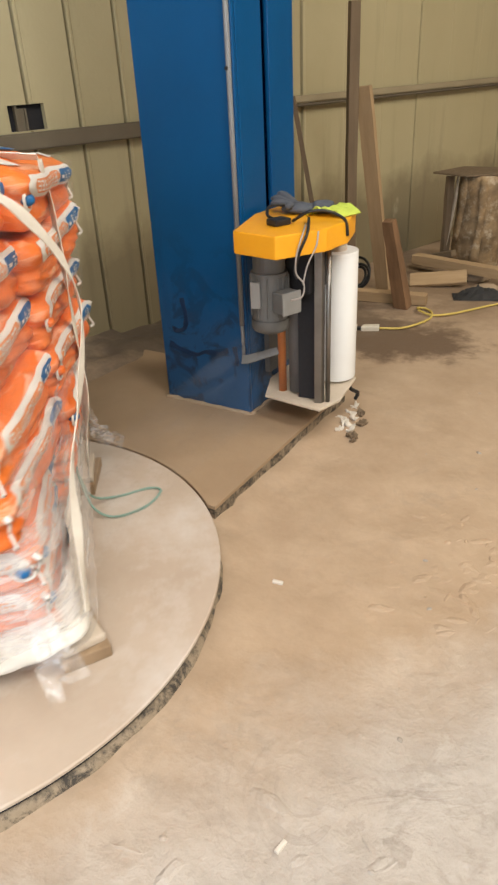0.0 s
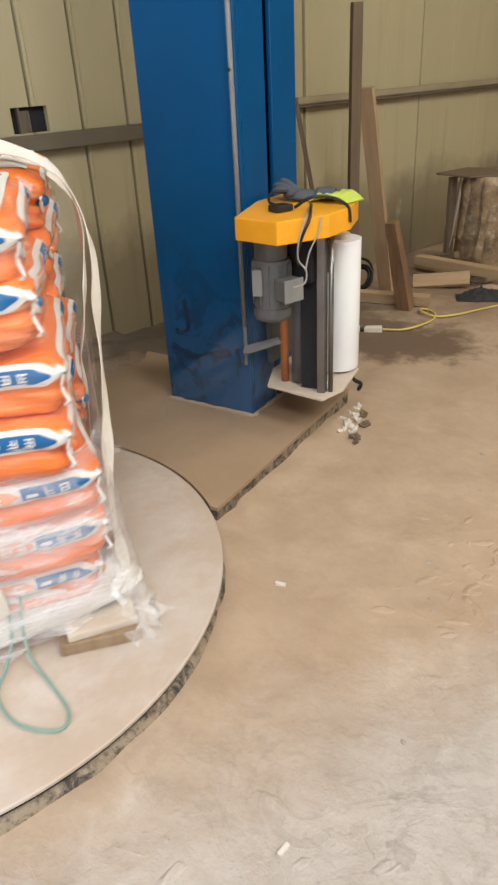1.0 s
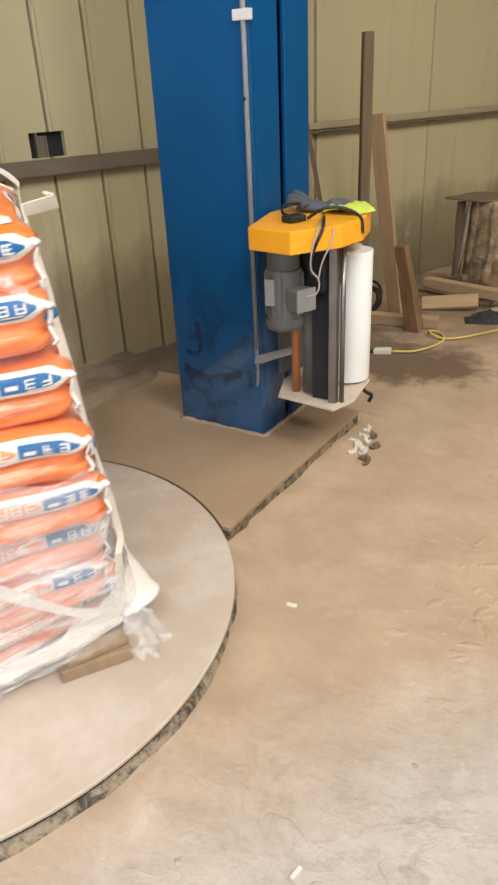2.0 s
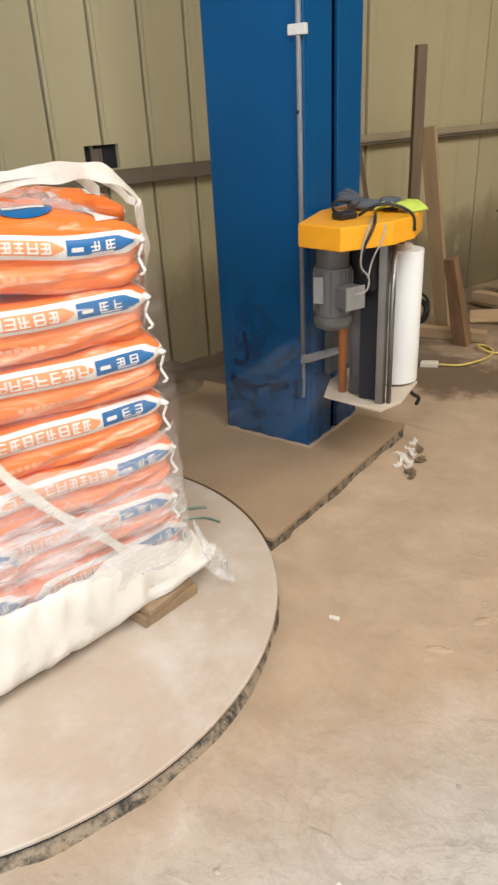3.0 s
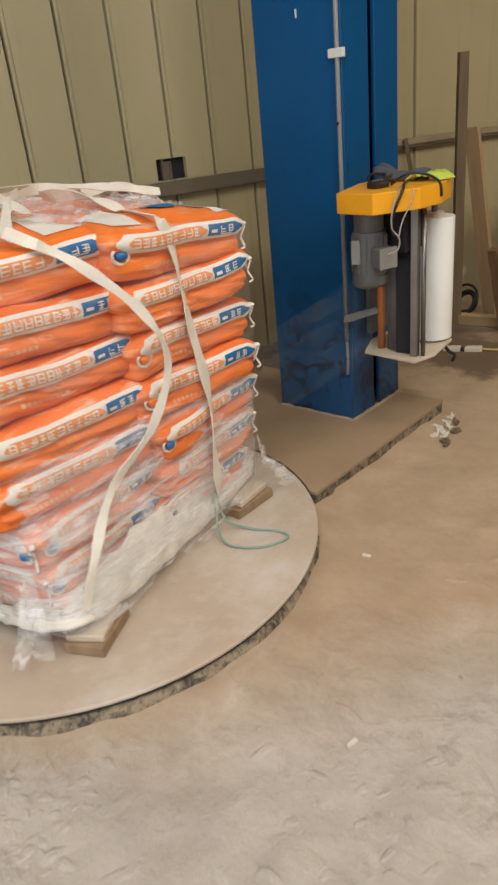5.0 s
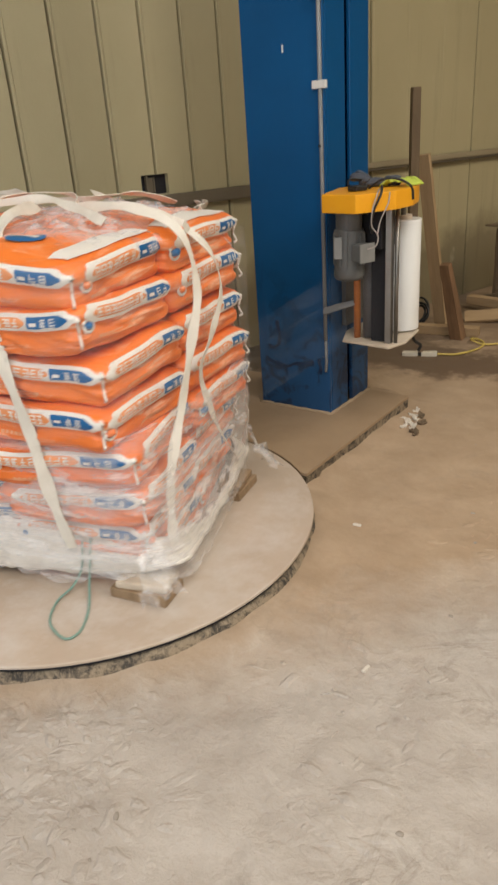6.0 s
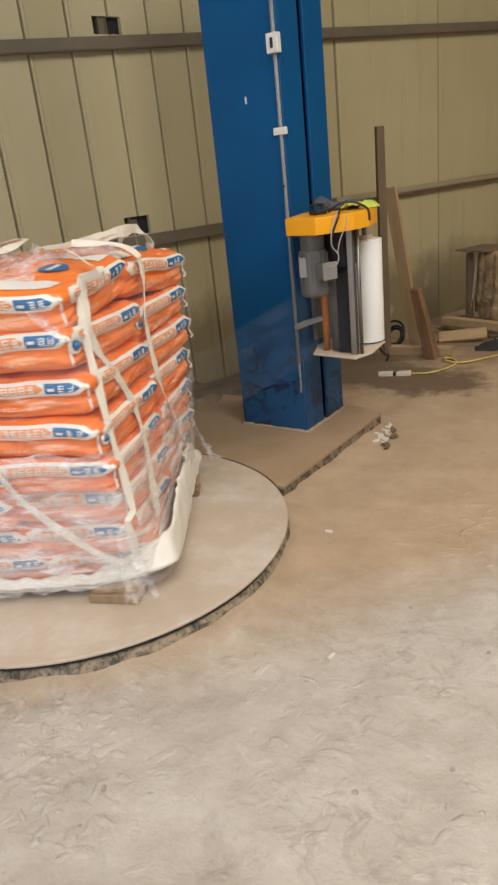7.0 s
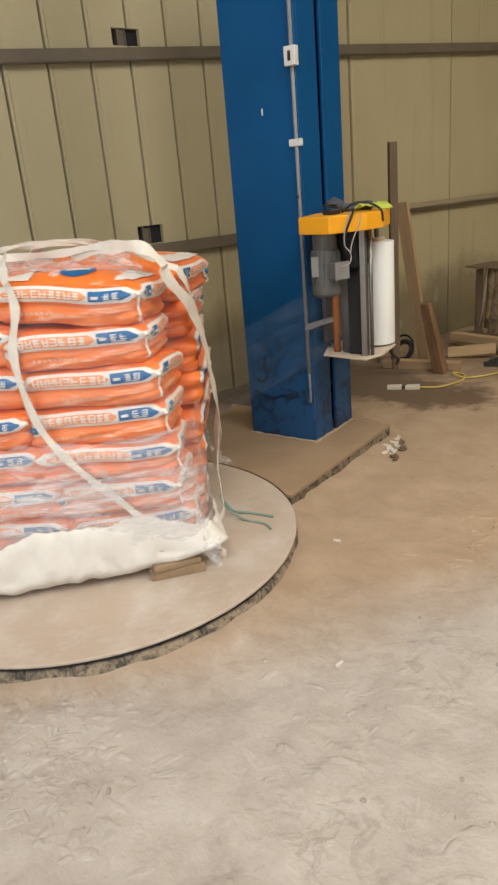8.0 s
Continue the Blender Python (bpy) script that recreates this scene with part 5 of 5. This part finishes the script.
def build_junk():
    board("timber_post", "tall dark timber post standing by the wall", (-0.36, 1.80, 0.0), (-0.352, 1.765, 1.60), 0.055, 0.05, M_WOOD_DARK, 30)
    board("leaning_board", "long pale board leaning on the wall rail", (-0.21, 2.015, 0.0), (-0.32, 1.845, 1.20), 0.088, 0.035, M_PINE, 30)
    board("leaning_rod", "thin dark rod leaning behind the column", (-0.565, 1.93, 0.0), (-0.755, 1.83, 1.16), 0.028, 0.028, M_WOOD_DARK, 0)
    board("timber_stub", "reddish short timber standing at a slant", (0.0, 1.79, 0.0), (-0.066, 1.66, 0.53), 0.088, 0.07, M_WOOD_RED, 20, 0.75)
    board("floor_plank", "short pale plank lying on the floor", (-0.46, 1.80, 0.036), (0.115, 1.88, 0.036), 0.06, 0.062, M_PINE, 5)
    board("floor_plank", "rough plank lying among rubble by the wall", (-0.20, 2.56, 0.10), (0.46, 2.40, 0.09), 0.08, 0.06, M_PINE, 0)
    board("floor_plank", "pale plank with nail holes lying by the wall", (-0.12, 2.25, 0.03), (0.22, 2.36, 0.06), 0.10, 0.03, M_PINE, 40)
    board("floor_plank", "dark plank end under the rubble", (-0.25, 2.70, 0.05), (0.05, 2.62, 0.14), 0.06, 0.04, M_WOOD_DARK, 0)
    board("dark_stake", "dark timber stake standing against the drum", (-0.075, 2.83, 0.0), (-0.085, 2.85, 0.60), 0.055, 0.035, M_WOOD_DARK, 30)
    # old drum with peeling skin
    d = thing("old_drum", "battered drum with peeling skin under a warped board", "drum", pose(0.105, 2.93, 0.0, 0, 3, 0))
    bm = bmesh.new()
    n = 40
    prof = [(0.0, 0.165), (0.02, 0.17), (0.22, 0.165), (0.235, 0.173), (0.25, 0.165), (0.48, 0.163), (0.50, 0.17), (0.62, 0.165)]
    rings = []
    for z, r in prof:
        rings.append([bm.verts.new(((r + 0.012 * noise.noise((k * 0.35, z * 6, 2))) * math.cos(2 * math.pi * k / n), (r + 0.012 * noise.noise((k * 0.35, z * 6, 5))) * math.sin(2 * math.pi * k / n), z)) for k in range(n)])
    for a, b in zip(rings, rings[1:]):
        for k in range(n):
            bm.faces.new((a[k], a[(k + 1) % n], b[(k + 1) % n], b[k]))
    bm.faces.new(rings[0][::-1])
    bm.faces.new(rings[-1])
    part("shell", bm, M_DRUM, d, smooth=True)
    part("lid", prism([(-0.30, -0.10), (-0.05, -0.19), (0.17, -0.08), (0.12, 0.14), (-0.16, 0.15)], 0.622, 0.634, bevel=0.003), M_WOOD_DARK, d, "dark warped board lid", m=pose(0, 0, 0, 2, -3, 0))
    for k, (a, r, h) in enumerate(((3.5, 0.182, 0.5), (4.1, 0.18, 0.42), (4.9, 0.183, 0.55))):
        bm = ribbon(smooth_path([(r * math.cos(a), r * math.sin(a), 0.61), (r * 1.04 * math.cos(a + 0.1), r * 1.04 * math.sin(a + 0.1), 0.61 - h * 0.5), (r * 1.1 * math.cos(a + 0.05), r * 1.1 * math.sin(a + 0.05), 0.61 - h)], 6), 0.05, 0.003, lambda p: (p[0], p[1], 0))
        part("peeling_strip", bm, M_PLATE if k == 0 else M_DRUM, d, "peeling strip of drum skin", smooth=True)
    # stones and rubble round the drum
    rnd = random.Random(11)
    for k in range(9):
        r = rnd.uniform(0.05, 0.12)
        st = thing("rubble_stone", "dusty broken stone by the wall", "stone", pose(rnd.uniform(0.25, 0.75), rnd.uniform(2.25, 2.75), 0, 0, 0, rnd.uniform(0, 360)), group="rubble stones")
        bm = bmesh.new()
        bmesh.ops.create_icosphere(bm, subdivisions=2, radius=r, matrix=Matrix.Diagonal((1.3, 0.9, 0.6, 1)))
        for v in bm.verts:
            v.co *= 1 + 0.35 * noise.noise(v.co * 14 + Vector((k, 0, 0)))
            v.co.z = max(v.co.z + r * 0.4, -0.01)
        part("stone", bm, M_DIRT, st)
    # dark rag heap
    rag = thing("dark_rag", "heap of dark greasy rag on the floor", "rag", pose(0.36, 2.16, 0.0, 0, 0, 20))
    bm = bmesh.new()
    n = 28
    grid = [[bm.verts.new((-0.16 + 0.32 * i / n, -0.08 + 0.16 * j / n, max(-0.012, (0.05 + 0.06 * noise.noise((i * 0.35, j * 0.35, 9))) * math.sin(math.pi * i / n) * math.sin(math.pi * j / n)))) for i in range(n + 1)] for j in range(n + 1)]
    for a, b in zip(grid, grid[1:]):
        for i in range(n):
            bm.faces.new((a[i], a[i + 1], b[i + 1], b[i]))
    part("cloth", bm, M_RAG, rag, smooth=True)
    # loop of black hose by the boards
    h = thing("hose_coil", "coil of black hose standing behind the boards", "hose")
    part("coil", tube([(-0.40 + 0.07 * math.cos(a), 2.05 + 0.03 * math.sin(a), 0.085 + 0.07 * math.sin(a)) for a in (2 * math.pi * k / 24 for k in range(25))], 0.010, 8, cap=False), M_BLACK, h, smooth=True)
    part("coil", tube([(-0.43 + 0.085 * math.cos(a), 2.09 + 0.035 * math.sin(a), 0.10 + 0.085 * math.sin(a)) for a in (2 * math.pi * k / 24 for k in range(25))], 0.009, 8, cap=False), M_BLACK, h, smooth=True)
    part("coil", tube([(-0.42 + 0.055 * math.cos(a), 2.07 + 0.05 * math.sin(a), 0.07 + 0.055 * math.sin(a)) for a in (2 * math.pi * k / 24 for k in range(25))], 0.009, 8, cap=False), M_BLACK, h, smooth=True)
    # extension lead with its two sockets
    lead = thing("extension_lead", "yellow extension lead with cream socket and plug on the floor", "extension lead")
    part("socket", prism([(-0.165, 1.225), (-0.075, 1.265), (-0.09, 1.31), (-0.18, 1.27)], 0.0, 0.035, bevel=0.006), M_CREAM, lead)
    part("plug", prism([(-0.055, 1.275), (0.035, 1.32), (0.02, 1.36), (-0.06, 1.32)], 0.0, 0.034, bevel=0.006), M_CREAM, lead)
    part("joint", tube([(-0.085, 1.285, 0.017), (-0.055, 1.298, 0.017)], 0.012, 8), M_BLACK, lead, smooth=True)
    z = 0.008
    part("cable", tube(smooth_path([(0.03, 1.34, z + 0.008), (0.12, 1.40, z), (0.18, 1.49, z), (0.22, 1.62, z), (0.20, 1.73, z), (0.14, 1.79, z), (0.10, 1.77, z + 0.006), (0.14, 1.70, z + 0.012), (0.22, 1.69, z), (0.31, 1.76, z), (0.38, 1.86, z), (0.52, 2.06, z), (0.75, 2.3, z)], 10), 0.0065, 8), M_YCABLE, lead, "yellow rubber cable", smooth=True)
    # torn film and scraps beside the bed
    rnd = random.Random(3)
    for k, (x, y) in enumerate(((0.30, 0.38), (0.34, 0.27), (0.36, 0.20), (0.40, 0.12), (0.33, 0.15), (0.31, 0.31), (0.35, 0.33), (0.37, 0.16), (0.39, 0.24), (0.30, 0.24), (0.42, 0.09), (0.33, 0.21))):
        sc = thing("film_scrap", "crumpled scrap of torn film on the floor", "litter", pose(x, y, 0.0, 0, 0, rnd.uniform(0, 360)), group="film scraps")
        bm = bmesh.new()
        bmesh.ops.create_icosphere(bm, subdivisions=3, radius=0.016, matrix=Matrix.Translation((0, 0, 0.010)) @ Matrix.Diagonal((1.5, 0.9, 0.8, 1)) @ Matrix.Scale(rnd.uniform(0.6, 1.1), 4))
        for v in bm.verts:
            v.co += v.co.normalized() * 0.020 * noise.noise(v.co * 90 + Vector((k * 5, 0, 0)))
        part("scrap", bm, M_WOOD_DARK if k in (3, 6, 8, 10) else M_PAPER, sc)
    part_list = ((0.563, -0.79, 10, 0.016, 0.006), (0.947, -1.471, 80, 0.015, 0.005))
    for x, y, rz, a, b in part_list:
        sc = thing("wood_chip", "small pale chip lying on the floor", "litter", pose(x, y, ground_height(x, y), 0, 0, rz), group="floor chips")
        part("chip", box(-a, -b, -0.002, a, b, 0.007, bevel=0.002), M_PAPER, sc)
    for k in range(26):
        x, y = rnd.uniform(0.2, 1.9), rnd.uniform(-2.4, 0.9)
        if math.hypot(x - AXIS.x, y - AXIS.y) < TABLE_R + 0.08:
            continue
        sc = thing("grit_lump", "small lump of caked cement dust on the floor", "lump", pose(x, y, ground_height(x, y), 0, 0, rnd.uniform(0, 360)), group="dust lumps")
        bm = bmesh.new()
        r = rnd.uniform(0.003, 0.008)
        bmesh.ops.create_icosphere(bm, subdivisions=2, radius=r, matrix=Matrix.Diagonal((1.4, 1, 0.55, 1)))
        for v in bm.verts:
            v.co *= 1 + 0.3 * noise.noise(v.co * 150 + Vector((k, 0, 0)))
        part("lump", bm, M_LUMP, sc)


build_junk()


def build_crust():
    """Trodden cement crust: flat flakes, lumps and drag ridges on the swept slab."""
    rnd = random.Random(8)
    verts, faces = [], []
    centres = [(x, y) for x, y in ((rnd.uniform(0.2, 2.2), rnd.uniform(-2.8, -0.9)) for _ in range(60)) if -y + 1.1 * x > 2.55][:16] + [(0.48, -2.15), (0.62, -2.3), (0.38, -2.05), (0.5, -2.4), (1.0, -0.35), (1.05, -0.6)]
    def clear(x, y):
        return math.hypot(x - AXIS.x, y - AXIS.y) > TABLE_R + 0.07 and not (x < 0.3 and y > -0.9)
    def flake(x, y, r, h, ang, long):
        n0, n = len(verts), 9
        ca, sa = math.cos(ang), math.sin(ang)
        for ring, (k, z) in enumerate(((1.0, -0.0012), (0.72, 0.45), (0.35, 1.0))):
            for i in range(n):
                a = 2 * math.pi * i / n
                q = k * r * (1 + 0.45 * noise.noise((math.cos(a) * 1.3 + x * 31, math.sin(a) * 1.3 + y * 31, 0)))
                u, v = q * math.cos(a) * long, q * math.sin(a)
                px, py = x + u * ca - v * sa, y + u * sa + v * ca
                verts.append((px, py, ground_height(px, py) + (z * h * (1 + 0.5 * noise.noise((px * 60, py * 60, 2))) if z > 0 else z)))
        for ring in range(2):
            for i in range(n):
                a, b = n0 + ring * n + i, n0 + ring * n + (i + 1) % n
                faces.append((a, b, b + n, a + n))
        faces.append(tuple(n0 + 2 * n + i for i in range(n)))
    for cx, cy in centres:
        for _ in range(rnd.randint(10, 26)):
            x, y = rnd.gauss(cx, 0.10), rnd.gauss(cy, 0.10)
            if clear(x, y):
                flake(x, y, rnd.uniform(0.004, 0.018), rnd.uniform(0.001, 0.0045), rnd.gauss(0.9, 0.7), rnd.uniform(1.0, 3.2))
    for _ in range(90):
        cx, cy = rnd.choice(centres)
        x, y, a, length = rnd.gauss(cx, 0.14), rnd.gauss(cy, 0.14), rnd.gauss(0.9, 0.6), rnd.uniform(0.03, 0.10)
        if clear(x, y):
            flake(x, y, rnd.uniform(0.0025, 0.005), rnd.uniform(0.002, 0.0045), a, length / 0.006 * 0.5)
    # broken plates of crust where boots have turned
    for cx, cy, spread, count in ((0.47, -2.12, 0.12, 64), (0.62, -2.28, 0.10, 26), (0.95, -2.0, 0.25, 12)):
        for _ in range(count):
            x, y = rnd.gauss(cx, spread), rnd.gauss(cy, spread)
            if clear(x, y):
                flake(x, y, rnd.uniform(0.007, 0.022), rnd.uniform(0.002, 0.005), rnd.gauss(0.9, 0.8), rnd.uniform(1.2, 3.0))
    me = bpy.data.meshes.new("cement_crust")
    me.from_pydata(verts, [], faces)
    me.materials.append(M_FLOOR)
    tagged(new("cement_crust", me), "trodden crust and flakes of cement dust on the floor", "dust", kind="stuff")


build_crust()


# ---- what moves ----
def motions():
    turn = lambda t: 134.7 - 78.7 * t
    times = [k * 0.1 for k in range(81)]
    hub = Matrix.Translation(AXIS)
    for ob, local in LOAD + [(TABLE, Matrix.Identity(4))]:
        walk(ob, [(t, hub @ pose(0, 0, 0, 0, 0, turn(t)) @ local) for t in times])
    lift = [(t, pose(0, 0, 0.0473 * t)) for t in (0.0, 2.0, 4.0, 6.0, 8.0)]
    for ob in [CARRIAGE, WEB] + CLUTTER:
        walk(ob, lift)


motions()
